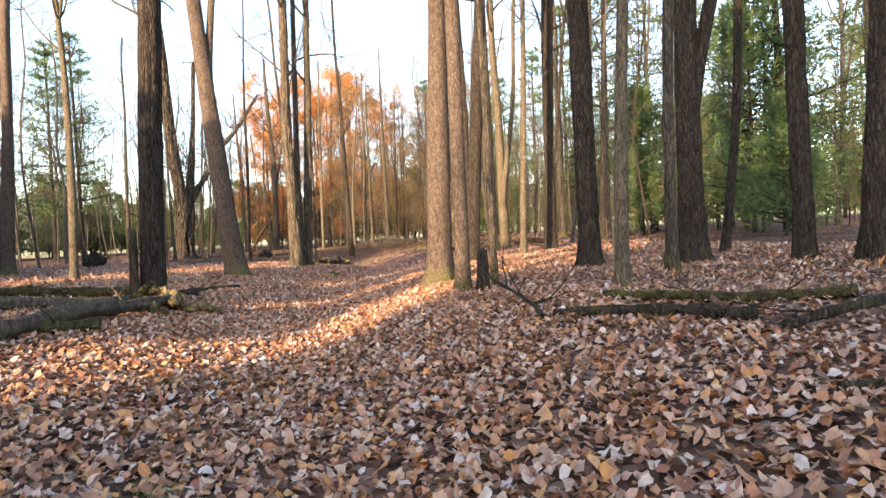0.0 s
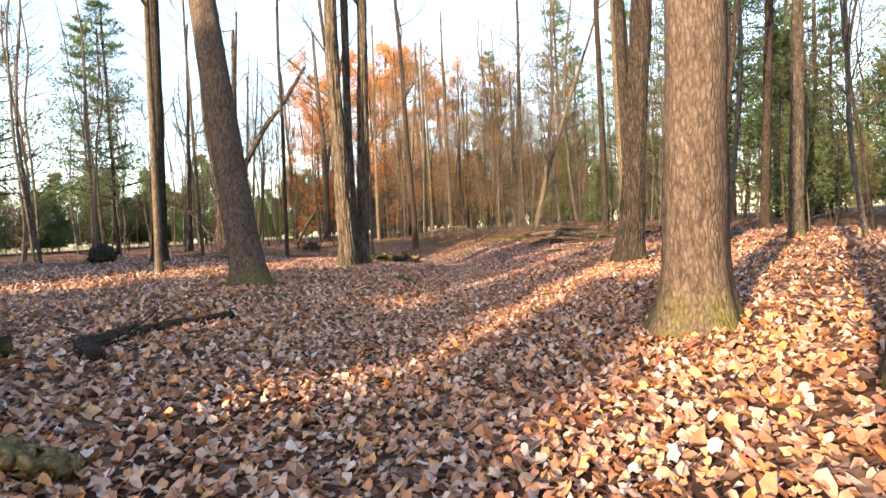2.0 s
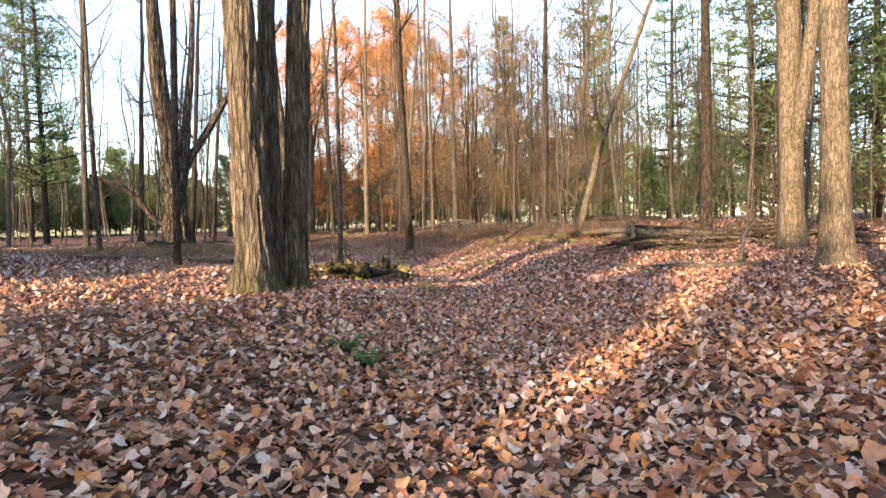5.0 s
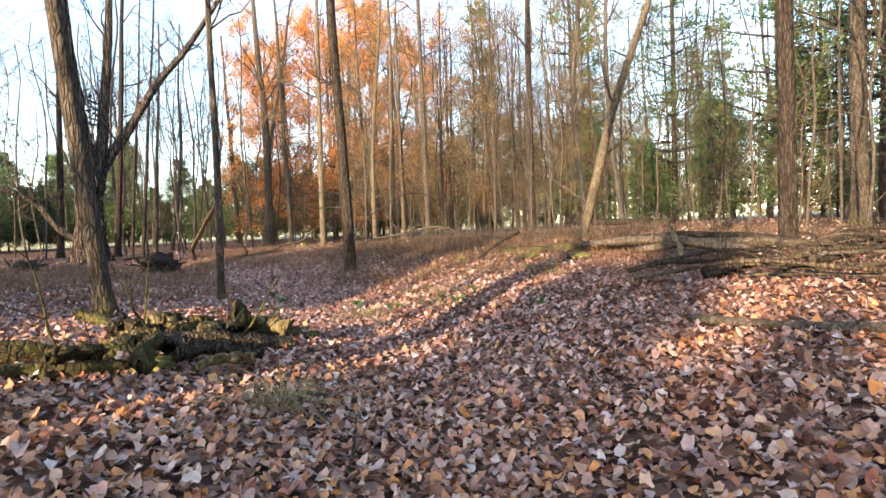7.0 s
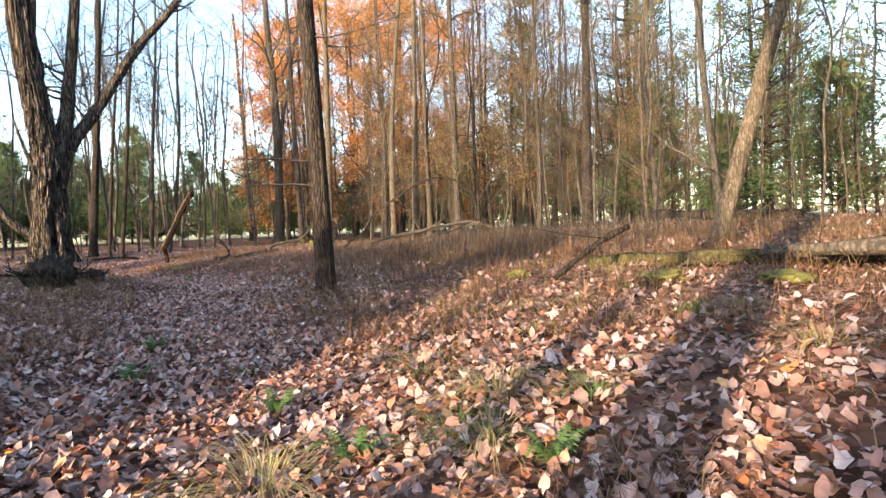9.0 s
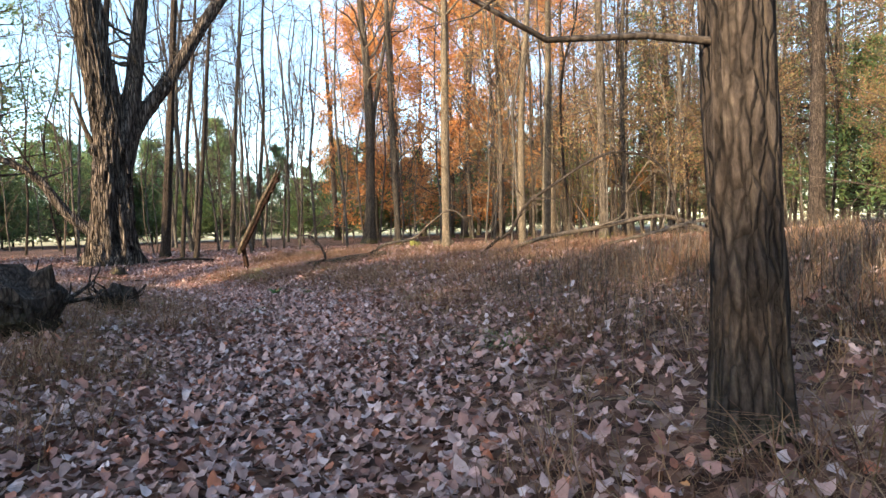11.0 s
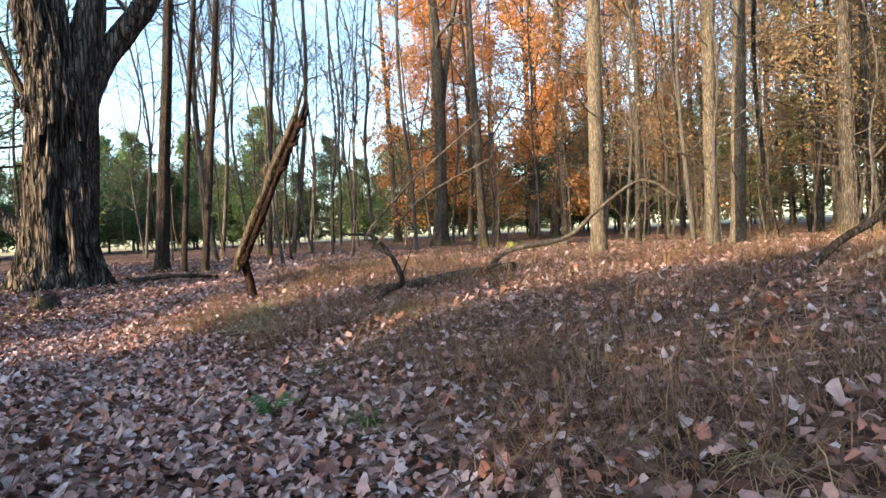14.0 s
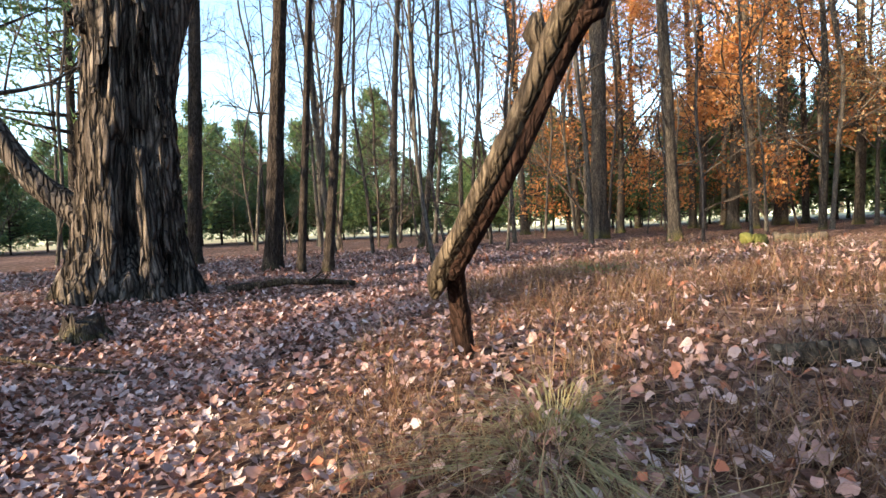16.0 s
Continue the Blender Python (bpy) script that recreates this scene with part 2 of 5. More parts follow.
def smooth_line(points, n):
    """n points on a Catmull-Rom curve through the given ones."""
    p = np.array(points, float)
    p = np.vstack([2 * p[0] - p[1], p, 2 * p[-1] - p[-2]])
    out = []
    for u in np.linspace(0, len(p) - 3 - 1e-6, n):
        i, t = int(u), u - int(u)
        a, b, c, d = p[i : i + 4]
        out.append(0.5 * (2 * b + (c - a) * t + (2 * a - 5 * b + 4 * c - d) * t * t + (3 * b - a - 3 * c + d) * t**3))
    return np.array(out)


def tube(geo, line, radii, seg=8, rng=None, rough=0.0, lobes=0.0, cap=True, gnarl=None):
    """A stem along line. rough: unevenness of its surface; lobes: root lobes near its foot; gnarl: depth and pitch of its furrows."""
    line = np.array(line, float)
    n = len(line)
    tan = np.gradient(line, axis=0)
    tan /= np.linalg.norm(tan, axis=1)[:, None] + 1e-9
    ref = np.array([1.0, 0.13, 0.07])
    if abs(tan[0] @ ref) > 0.9:
        ref = np.array([0.1, 1.0, 0.05])
    ang = np.linspace(0, 2 * math.pi, seg, endpoint=False)
    rings = []
    ph = rng.uniform(0, 6.28, 4) if rng is not None else np.zeros(4)
    ridge = 1 + rough * (rng.standard_normal(seg) if rng is not None else np.zeros(seg))
    drift = np.zeros(seg)
    for i in range(n):
        s = ref - (ref @ tan[i]) * tan[i]
        s /= np.linalg.norm(s)
        t = np.cross(tan[i], s)
        r = radii[i] * ridge
        if rough:
            drift = 0.82 * drift + 0.5 * rng.standard_normal(seg)
            r = r * (1 + rough * drift)
        if lobes:
            h = line[i][2] - line[0][2]
            k = math.exp(-max(h, 0) / (2.2 * radii[-1] + 0.2))
            r = r * (1 + lobes * k * (0.6 * np.cos(4 * ang + ph[0]) + 0.5 * np.cos(7 * ang + ph[1])) + 0.05 * np.cos(2 * ang + ph[2] + h))
        if gnarl:
            amp, pitch = gnarl
            cut = np.array([1 - 2 * abs(noise.noise(Vector((math.cos(w) * pitch + ph[3], math.sin(w) * pitch, line[i][2] * 0.9)))) - 0.9 * abs(noise.noise(Vector((math.cos(w) * pitch * 2.7, math.sin(w) * pitch * 2.7 + ph[3], line[i][2] * 2.6)))) for w in ang])
            r = r * (1 + amp * (cut - 0.55))
        rings.append(line[i] + np.outer(np.cos(ang) * r, s) + np.outer(np.sin(ang) * r, t))
    v = np.vstack(rings)
    f = [(i * seg + j, i * seg + (j + 1) % seg, (i + 1) * seg + (j + 1) % seg, (i + 1) * seg + j) for i in range(n - 1) for j in range(seg)]
    if cap:
        f.append(tuple(range((n - 1) * seg, n * seg)))
        f.append(tuple(reversed(range(seg))))
    geo.add(v, f)


def grow(geo, rng, p, d, length, r, depth, tips=None, droop=0.0, kids=4, seg=5):
    """A branch from p along d, with side branches down to twigs."""
    n = 5 if depth > 1 else 4 if depth else 3
    line, q, dd = [np.array(p)], np.array(p, float), np.array(d, float)
    for _ in range(n):
        dd = dd + rng.normal(0, 0.16, 3) + np.array([0, 0, 0.06 - droop])
        dd /= np.linalg.norm(dd)
        q = q + dd * length / n
        line.append(q.copy())
    tube(geo, line, np.linspace(r, r * 0.35, n + 1), seg, cap=False)
    if tips is not None and depth <= 1:
        tips.extend(line[1:])
    if depth > 0:
        for _ in range(kids):
            k = rng.uniform(0.25, 1.0) * n
            i = min(int(k), n - 1)
            at = line[i] + (line[i + 1] - line[i]) * (k - i)
            side = rng.normal(0, 1, 3)
            side -= (side @ dd) * dd
            side /= np.linalg.norm(side) + 1e-9
            nd = dd * rng.uniform(0.5, 1.0) + side * rng.uniform(0.5, 0.9)
            nd /= np.linalg.norm(nd)
            grow(geo, rng, at, nd, length * rng.uniform(0.4, 0.65), r * 0.5 * (1 - 0.3 * k / n), depth - 1, tips, droop, kids, 4 if depth > 1 else 3)


def stem_line(h, lx, ly, bend, rng, wob=0.05):
    """A stem that leans by lx, ly for each metre and bows by bend."""
    pts = []
    for k in np.linspace(0, 1, 7):
        z = h * k
        pts.append((lx * z + bend[0] * math.sin(k * 5.0) + rng.normal(0, wob) * k, ly * z + bend[1] * math.sin(k * 5.0) + rng.normal(0, wob) * k, z))
    return pts


def trunk_geo(points, r, rng, seg=18, flare=0.75, low=5.0, rough=0.035, sink=0.3, lobes=0.22, gnarl=None, ring=None):
    """A trunk through points with a flared foot, finely ringed as far up as it is seen."""
    total = points[-1][2]
    many = smooth_line(points, 160)
    zs = np.concatenate([np.arange(-sink, 0, 0.15), np.arange(0, min(low, total), ring or (0.14 if r > 0.09 else 0.25)), np.arange(min(low, total), total, 0.7)])
    line = np.array([(np.interp(z, many[:, 2], many[:, 0]), np.interp(z, many[:, 2], many[:, 1]), z) for z in zs])
    rad = np.array([r * (1.0 - 0.62 * max(z, 0) / total) + r * flare * math.exp(-max(z + 0.05, 0) / (1.1 * r + 0.05)) for z in zs])
    geo = Geo()
    tube(geo, line, rad, seg, rng, rough, lobes if flare > 0.4 else 0.05, True, gnarl)
    return geo, line, rad


def tree(x, y, r, lx=0.0, ly=0.0, h=15.0, bend=(0, 0), mat=None, label="", name="tree", seed=0, crown_from=0.42, limbs=9, forks=(), stubs=0, flare=0.6, group="woodland trees", reach=1.0, joined=False, kids=4, wob=0.05):
    """A leafless broadleaved tree. forks: (height, lean x, lean y, radius) of second stems."""
    rng = np.random.default_rng(seed + 11)
    mat = mat or BARK
    top = thing(name, x, y, label or "tall leafless tree with furrowed grey-brown bark", "tree", group)
    rough_bark = mat in (BARK_DARK, BARK) and r > 0.1 and not joined
    geo, line, rad = trunk_geo(stem_line(h, lx, ly, bend, rng, wob), r, rng, 40 if rough_bark else 20 if r > 0.12 else 12, flare, gnarl=(0.1, 3.2) if rough_bark else None)
    part("trunk", geo, mat, top)
    stems = [(line, rad)]
    for fh, fx, fy, fr in forks:
        i = int(np.argmin(abs(line[:, 2] - fh)))
        p0 = line[i]
        pts = [p0 - np.array([0, 0, 0.1]), p0 + np.array([fx * 0.5, fy * 0.5, 0.5])]
        for z in np.linspace(1.3, h - fh, 5):
            pts.append(p0 + np.array([fx * z + rng.normal(0, 0.06), fy * z + rng.normal(0, 0.06), z]))
        ln = smooth_line(pts, 34)
        rd = np.linspace(fr, fr * 0.35, 34)
        fg = Geo()
        tube(fg, ln, rd, 12, rng, 0.03)
        part("limb", fg, mat, top)
        stems.append((ln, rd))
    cg = Geo()
    twig = TWIG if mat is not BARK_PALE else BARK_PALE
    for ln, rd in stems:
        for _ in range(limbs):
            k = rng.uniform(crown_from, 0.98)
            i = min(int(k * len(ln)), len(ln) - 2)
            z = h * k
            i = int(np.argmin(abs(ln[:, 2] - (ln[0][2] + (ln[-1][2] - ln[0][2]) * k))))
            a = rng.uniform(0, 6.28)
            d = np.array([math.cos(a), math.sin(a), rng.uniform(0.35, 1.0)])
            one = cg if joined else Geo()
            grow(one, rng, ln[i], d / np.linalg.norm(d), reach * h * rng.uniform(0.1, 0.2), max(0.012, rd[i] * 0.42), 2, None, 0, kids)
            if not joined:
                part("branch", one, twig, top)
        for _ in range(stubs):
            i = int(np.argmin(abs(ln[:, 2] - rng.uniform(1.2, 6.5))))
            a = rng.uniform(0, 6.28)
            one = cg if joined else Geo()
            grow(one, rng, ln[i], np.array([math.cos(a), math.sin(a), 0.15]), rng.uniform(0.5, 1.5), max(0.008, rd[i] * 0.14), 1, None, 0, 2, 4)
            if not joined:
                part("dead_branch", one, twig, top)
    if joined:
        tagged(part("crown", cg, twig, top), kind="stuff")
    return top


def leaf_cloud(rng, tips, count, size, spread):
    """Many small folded leaves round the given tips."""
    geo = Geo()
    tips = np.array(tips)
    c = tips[rng.integers(0, len(tips), count)] + rng.normal(0, spread, (count, 3))
    a = rng.normal(0, 1, (count, 3))
    a /= np.linalg.norm(a, axis=1)[:, None]
    b = np.cross(a, rng.normal(0, 1, (count, 3)))
    b /= np.linalg.norm(b, axis=1)[:, None]
    s = size * rng.uniform(0.6, 1.4, (count, 1))
    v = np.stack([c - a * s, c + b * s * 0.55, c + a * s, c - b * s * 0.55], 1).reshape(-1, 3)
    f = np.arange(count * 4).reshape(-1, 4)
    geo.v, geo.f = [tuple(q) for q in v], [tuple(q) for q in f.tolist()]
    return geo


def leafy_tree(x, y, h, r, mat, label, seed, leaves=3200, crown_from=0.2, size=0.11, wide=0.26):
    rng = np.random.default_rng(seed)
    top = thing("autumn_tree", x, y, label, "tree", "woodland trees")
    geo, line, rad = trunk_geo(stem_line(h, 0.01, 0.0, (0.1, 0.1), rng), r, rng, 10, 0.5)
    part("trunk", geo, BARK, top)
    cg, tips = Geo(), []
    for _ in range(16):
        k = rng.uniform(crown_from, 0.97)
        i = int(np.argmin(abs(line[:, 2] - h * k)))
        a = rng.uniform(0, 6.28)
        d = np.array([math.cos(a), math.sin(a), rng.uniform(0.2, 0.8)])
        grow(cg, rng, line[i], d / np.linalg.norm(d), h * wide * rng.uniform(0.6, 1.1) * (1.15 - 0.6 * k), max(0.02, rad[i] * 0.4), 2, tips, 0.02, 3, 4)
    tagged(part("branchwork", cg, TWIG, top), kind="stuff")
    tagged(part("crown", leaf_cloud(rng, tips, leaves, size, 0.22), mat, top, smooth=False), kind="stuff")
    return top


def pine(x, y, h, r, seed, bare=0.35, label="", width=0.2, tufts=7, dens=1.0, mat=None, blade=1.0, each=7, puff=0.5):
    rng = np.random.default_rng(seed)
    top = thing("pine_tree", x, y, label or "tall white pine with soft dark green needles", "pine tree", "woodland trees")
    geo, line, rad = trunk_geo(stem_line(h, rng.normal(0, 0.008), rng.normal(0, 0.008), (0, 0), rng, 0.03), r, rng, 12, 0.35)
    part("trunk", geo, mat or BARK_DARK, top)
    bg, tri = Geo(), []
    z = h * bare
    while z < h * 0.99:
        reach = h * width * (1.05 - max(0.0, (z / h - bare) / (1 - bare)) ** 1.3) + 0.25
        for _ in range(rng.integers(3, 6)):
            a = rng.uniform(0, 6.28)
            ln = reach * rng.uniform(0.6, 1.15)
            i = int(np.argmin(abs(line[:, 2] - z)))
            d = np.array([math.cos(a), math.sin(a), rng.uniform(-0.05, 0.3)])
            p0 = line[i]
            pts = [p0 + d * ln * k + np.array([0, 0, 0.12 * ln * k * k]) for k in (0, 0.35, 0.7, 1)]
            tube(bg, pts, [max(0.012, 0.016 * ln), 0.01 * ln + 0.004, 0.008, 0.004], 4, cap=False)
            for k in np.linspace(0.3, 1, int(tufts * dens)):
                c = p0 + d * ln * k + np.array([0, 0, 0.12 * ln * k * k])
                for _ in range(each):
                    q = c + rng.normal(0, 0.10 + 0.07 * ln * (1 - 0.5 * k), 3) * np.array([1, 1, puff])
                    e = d * 0.6 + rng.normal(0, 0.6, 3) + np.array([0, 0, 0.25])
                    e /= np.linalg.norm(e)
                    w = np.cross(e, rng.normal(0, 1, 3))
                    w /= np.linalg.norm(w)
                    s = blade * rng.uniform(0.12, 0.26)
                    tri.append((q - w * 0.03 * blade, q + w * 0.03 * blade, q + e * s))
        z += rng.uniform(0.3, 0.55) * max(0.6, h / 14)
    tagged(part("branchwork", bg, BARK_DARK, top), kind="stuff")
    cg = Geo()
    cg.v = [tuple(p) for q in tri for p in q]
    cg.f = [(3 * i, 3 * i + 1, 3 * i + 2) for i in range(len(tri))]
    tagged(part("crown", cg, NEEDLES, top, smooth=False), kind="stuff")
    return top


def log(points, r0, r1, mat, label, name="fallen_log", seed=0, seg=12, lift=0.0, stubs=2, rough=0.05, category="log", knots=()):
    """A fallen stem through ground points, resting on the ground."""
    rng = np.random.default_rng(seed + 5)
    x0, y0 = points[0][:2]
    top = thing(name, x0, y0, label, category)
    z0 = gz(x0, y0)
    pts = []
    for k, p in enumerate(points):
        zz = p[2] if len(p) > 2 else 0.0
        r = r0 + (r1 - r0) * k / (len(points) - 1)
        pts.append((p[0] - x0, p[1] - y0, gz(p[0], p[1]) - z0 + r * 0.7 + 0.018 + zz))
    n = max(10, int(8 * len(points)))
    ln = smooth_line(pts, n)
    sway = np.cumsum(rng.normal(0, 0.22 * max(r0, 0.02), (n, 3)), axis=0)
    sway -= np.outer(np.linspace(0, 1, n), sway[-1])
    ln = ln + sway * np.array([1, 1, 0.3])
    geo = Geo()
    tube(geo, ln, np.linspace(r0, r1, n) * (1 + 0.14 * np.sin(np.arange(n) * 0.9 + seed)), seg + 6 if r0 > 0.03 else seg, rng, rough, gnarl=(0.28, 1.6) if r0 > 0.03 else None)
    part("stem", geo, mat, top)
    if stubs:
        for _ in range(stubs):
            sg = Geo()
            i = rng.integers(2, n - 1)
            a = rng.normal(0, 1, 3)
            a[2] = abs(a[2]) * 0.8
            grow(sg, rng, ln[i], a / np.linalg.norm(a), rng.uniform(0.2, 0.7), max(0.008, (r0 + r1) * 0.12), 1, None, 0, 2, 4)
            part("side_branch", sg, mat, top)
    return top


# ---- ground sheet ----
def steps(lo, hi, near_lo, near_hi, d):
    inner = np.arange(near_lo, near_hi + d / 2, d)
    out = lambda a, b: a + np.sign(b - a) * np.abs(b - a) * np.linspace(0, 1, 26)[1:] ** 2.4
    return np.concatenate([out(near_lo, lo)[::-1], inner, out(near_hi, hi)])


gx, gy = steps(-900, 900, -24, 12, 0.3), steps(-900, 1200, -6, 58, 0.3)
X, Y = np.meshgrid(gx, gy)
Z = rise(X, Y)
me = bpy.data.meshes.new("ground")
nx = len(gx)
idx = np.arange(len(gy) * nx).reshape(len(gy), nx)
quads = np.stack([idx[:-1, :-1], idx[:-1, 1:], idx[1:, 1:], idx[1:, :-1]], -1).reshape(-1, 4)
me.from_pydata(np.stack([X, Y, Z], -1).reshape(-1, 3).tolist(), [], quads.tolist())
me.polygons.foreach_set("use_smooth", [True] * len(me.polygons))
me.materials.append(SOIL)
tagged(new("ground", me), "forest floor of brown leaf mould, hay-coloured fields beyond", "ground", kind="structure")

# ---- trees along the trail ----
tree(-12.2, 17.7, 0.18, 0.038, 0.028, mat=BARK_RED, seed=1, label="straight tree with reddish shaded bark", crown_from=0.5)
tree(-7.5, 13.5, 0.085, -0.02, -0.01, bend=(0.15, 0), mat=BARK_PALE, seed=2, h=12, label="slender tan-barked tree with a gentle bow", forks=[(5.5, 0.16, 0.05, 0.04)])
tree(-3.25, 8.6, 0.16, 0.035, 0.02, mat=BARK_DARK, seed=3, flare=0.35, label="dark rough-barked tree beside fallen logs", crown_from=0.5)
tree(-4.15, 14.2, 0.22, -0.075, -0.035, bend=(-0.12, 0), mat=BARK_RED, seed=4, forks=[(3.9, 0.06, 0.05, 0.11)], label="thick tree leaning over, with reddish-brown bark", crown_from=0.5)
tree(-10.3, 22.0, 0.2, 0.029, 0.02, mat=BARK_DARK, seed=5, label="straight dark tree with rough bark", crown_from=0.5)
tree(-7.0, 16.6, 0.07, 0.02, 0.01, mat=BARK_PALE, seed=6, h=11, label="slender pale tree with light bark")
tree(0.6, 10.2, 0.185, 0.03, 0.0, mat=BARK_RED, seed=7, flare=0.85, label="stout tree with smooth reddish bark and mossy foot", crown_from=0.5)
tree(0.93, 8.65, 0.105, 0.006, 0.0, mat=BARK_RED, seed=8, flare=0.6, label="young tree with grey-pink bark and mossy foot", crown_from=0.5)
tree(1.4, 9.15, 0.052, -0.012, 0.0, mat=BARK, seed=9, h=10, label="thin tree with grey bark")
tree(2.55, 6.9, 0.075, 0.045, -0.012, mat=BARK_PALE, seed=10, h=11, flare=0.4, label="pale mottled tree with mossy foot")
tree(3.4, 7.7, 0.075, 0.015, -0.008, mat=BARK, seed=11, h=12, label="slim tree with grey-green bark")
tree(2.9, 9.6, 0.165, -0.01, 0.0, mat=BARK_DARK, seed=12, label="dark mossy tree with rough bark")
tree(4.5, 9.7, 0.2, 0.008, 0, mat=BARK_DARK, seed=13, forks=[(2.1, 0.2, -0.08, 0.13)], label="dark forked tree with two stems")
tree(5.55, 10.9, 0.08, 0.04, -0.02, mat=BARK_DARK, seed=14, h=12, bend=(0.2, 0), label="thin dark crooked tree")
tree(5.4, 8.4, 0.13, -0.01, 0.007, mat=BARK_DARK, seed=15, label="dark tree with rough bark")
tree(5.7, 7.6, 0.14, 0.045, -0.03, mat=BARK_DARK, seed=16, label="dark tree leaning to one side")
tree(4.1, 19.8, 0.13, 0.045, -0.01, mat=BARK, seed=17, label="brown tree in low sunlight")
tree(4.95, 17.8, 0.12, 0.03, -0.01, mat=BARK, seed=18)
tree(2.85, 16.9, 0.1, 0.045, -0.014, mat=BARK_PALE, seed=19, label="slim tree with tan bark", stubs=2)
tree(1.35, 15.4, 0.18, 0.075, -0.03, mat=BARK_DARK, seed=20, forks=[(0.7, -0.03, 0.02, 0.11)], label="dark mossy tree with two stems from its foot")
tree(2.25, 19.6, 0.15, -0.009, 0.003, mat=BARK_PALE, seed=21, label="straight sunlit tree with pale bark", crown_from=0.5)
tree(4.0, 19.0, 0.17, 0.021, -0.011, mat=BARK_DARK, seed=22, forks=[(1.9, 0.12, -0.06, 0.06)], label="dark tree with a side stem")
tree(2.75, 25.0, 0.105, 0.0, 0.0, mat=BARK_DARK, seed=23, stubs=3, label="straight tree with dark bark")
tree(2.85, 21.8, 0.17, -0.014, 0.008, mat=BARK_PALE, seed=24, forks=[(0.8, 0.09, -0.05, 0.12)], label="thick pale sunlit tree with a second stem")
tree(6.8, 23.3, 0.13, 0.04, -0.02, mat=BARK_DARK, seed=25)
tree(6.5, 29.5, 0.17, 0.007, 0, mat=BARK, seed=26)
tree(-6.2, 21.1, 0.055, 0.016, 0.01, mat=BARK_DARK, seed=27, h=11, label="slim tree with dark bark")
tree(-4.75, 22.3, 0.08, -0.065, -0.035, bend=(-0.05, 0), mat=BARK, seed=28, h=11, label="slim tree leaning away from the trail")
tree(-4.65, 24.45, 0.048, 0.0, 0.0, bend=(0.06, 0), mat=BARK, seed=29, h=10, label="thin straight sapling tree", crown_from=0.3)
tree(-3.77, 28.15, 0.108, -0.025, -0.005, mat=BARK_DARK, seed=30, h=14, stubs=6, flare=0.3, label="straight dark dead-branched tree by the trail", crown_from=0.4)
tree(-11.5, 26.7, 0.066, -0.013, -0.01, mat=BARK, seed=32, h=12, crown_from=0.3)
tree(0.84, 40.9, 0.16, 0.02, 0, mat=BARK_DARK, seed=33)
tree(-15.0, 54.0, 0.27, 0.0, 0.0, mat=BARK, seed=34, h=18, forks=[(4.6, 0.16, 0.06, 0.15)], bend=(0.2, 0), label="forked grey tree before the orange oaks")
tree(-12.2, 50.2, 0.15, -0.02, -0.004, mat=BARK, seed=35, h=16, stubs=4)
tree(-8.0, 41.7, 0.125, 0.02, 0.003, mat=BARK_PALE, seed=36, h=14, stubs=16, label="straight tan tree with dead side branches")
tree(-6.1, 43.7, 0.11, 0.05, 0, mat=BARK_PALE, seed=37, h=13, bend=(-0.15, 0), stubs=16, label="pale crooked tree with dead side branches")
tree(-5.5, 49.6, 0.13, 0.0, 0, mat=BARK_PALE, seed=38, h=14, stubs=16)
tree(-5.5, 45.1, 0.135, 0.03, 0, mat=BARK_PALE, seed=39, h=14, stubs=16)
tree(-3.7, 44.6, 0.145, 0, 0, mat=BARK, seed=40, h=15, stubs=16)
tree(-17.7, 42.4, 0.14, 0.05, 0.046, mat=BARK_DARK, seed=41, h=16, stubs=3, label="straight dark pine-like trunk with few side branches")
tree(-16.9, 42.2, 0.068, 0.06, 0.05, mat=BARK_DARK, seed=42, h=13, stubs=5)
tree(-16.6, 42.5, 0.078, 0.07, 0.057, mat=BARK_DARK, seed=43, h=13, stubs=5)
tree(-20.3, 50.0, 0.11, 0.05, 0.035, mat=BARK, seed=44, h=14)
tree(-19.4, 50.2, 0.1, 0.08, 0.045, mat=BARK, seed=45, h=14, bend=(0.15, 0.1))
tree(-21.5, 43.8, 0.16, 0.03, 0.038, mat=BARK_DARK, seed=46, h=16)
tree(-21.0, 63.5, 0.2, -0.03, -0.01, mat=BARK, seed=47, h=17)
tree(-11.3, 60.0, 0.22, 0.06, 0, mat=BARK, seed=48, h=17)
tree(-9.6, 63.0, 0.24, 0.04, 0, mat=BARK, seed=49, h=17)
tree(-18.2, 35.1, 0.12, 0.017, 0.011, mat=BARK, seed=50, h=14)

# leaning tree over the trail
lean = thing("leaning_tree", 0.75, 28.9, "slender tree leaning over the clearing, sunlit yellow-tan bark", "tree")
rng = np.random.default_rng(77)
lz = [(0, 0, -0.25), (0, 0, 0), (0.32, -0.05, 1.2), (0.72, -0.13, 2.7), (1.25, -0.25, 4.2), (1.75, -0.37, 5.6), (2.6, -0.5, 8), (3.2, -0.6, 10.5)]
ln = smooth_line(lz, 60)
geo = Geo()
tube(geo, ln, np.linspace(0.115, 0.03, 60), 14, rng, 0.03)
part("trunk", geo, BARK_PALE, lean)
for k in (14, 20, 25, 30, 34, 38, 42, 46, 50, 54):
    a = rng.uniform(0, 6.28)
    cg = Geo()
    grow(cg, rng, ln[k], np.array([math.cos(a) * 0.8, math.sin(a) * 0.8, 0.5]), rng.uniform(0.8, 1.9), 0.022, 2, None, 0, 3, 4)
    part("branch", cg, TWIG, lean)

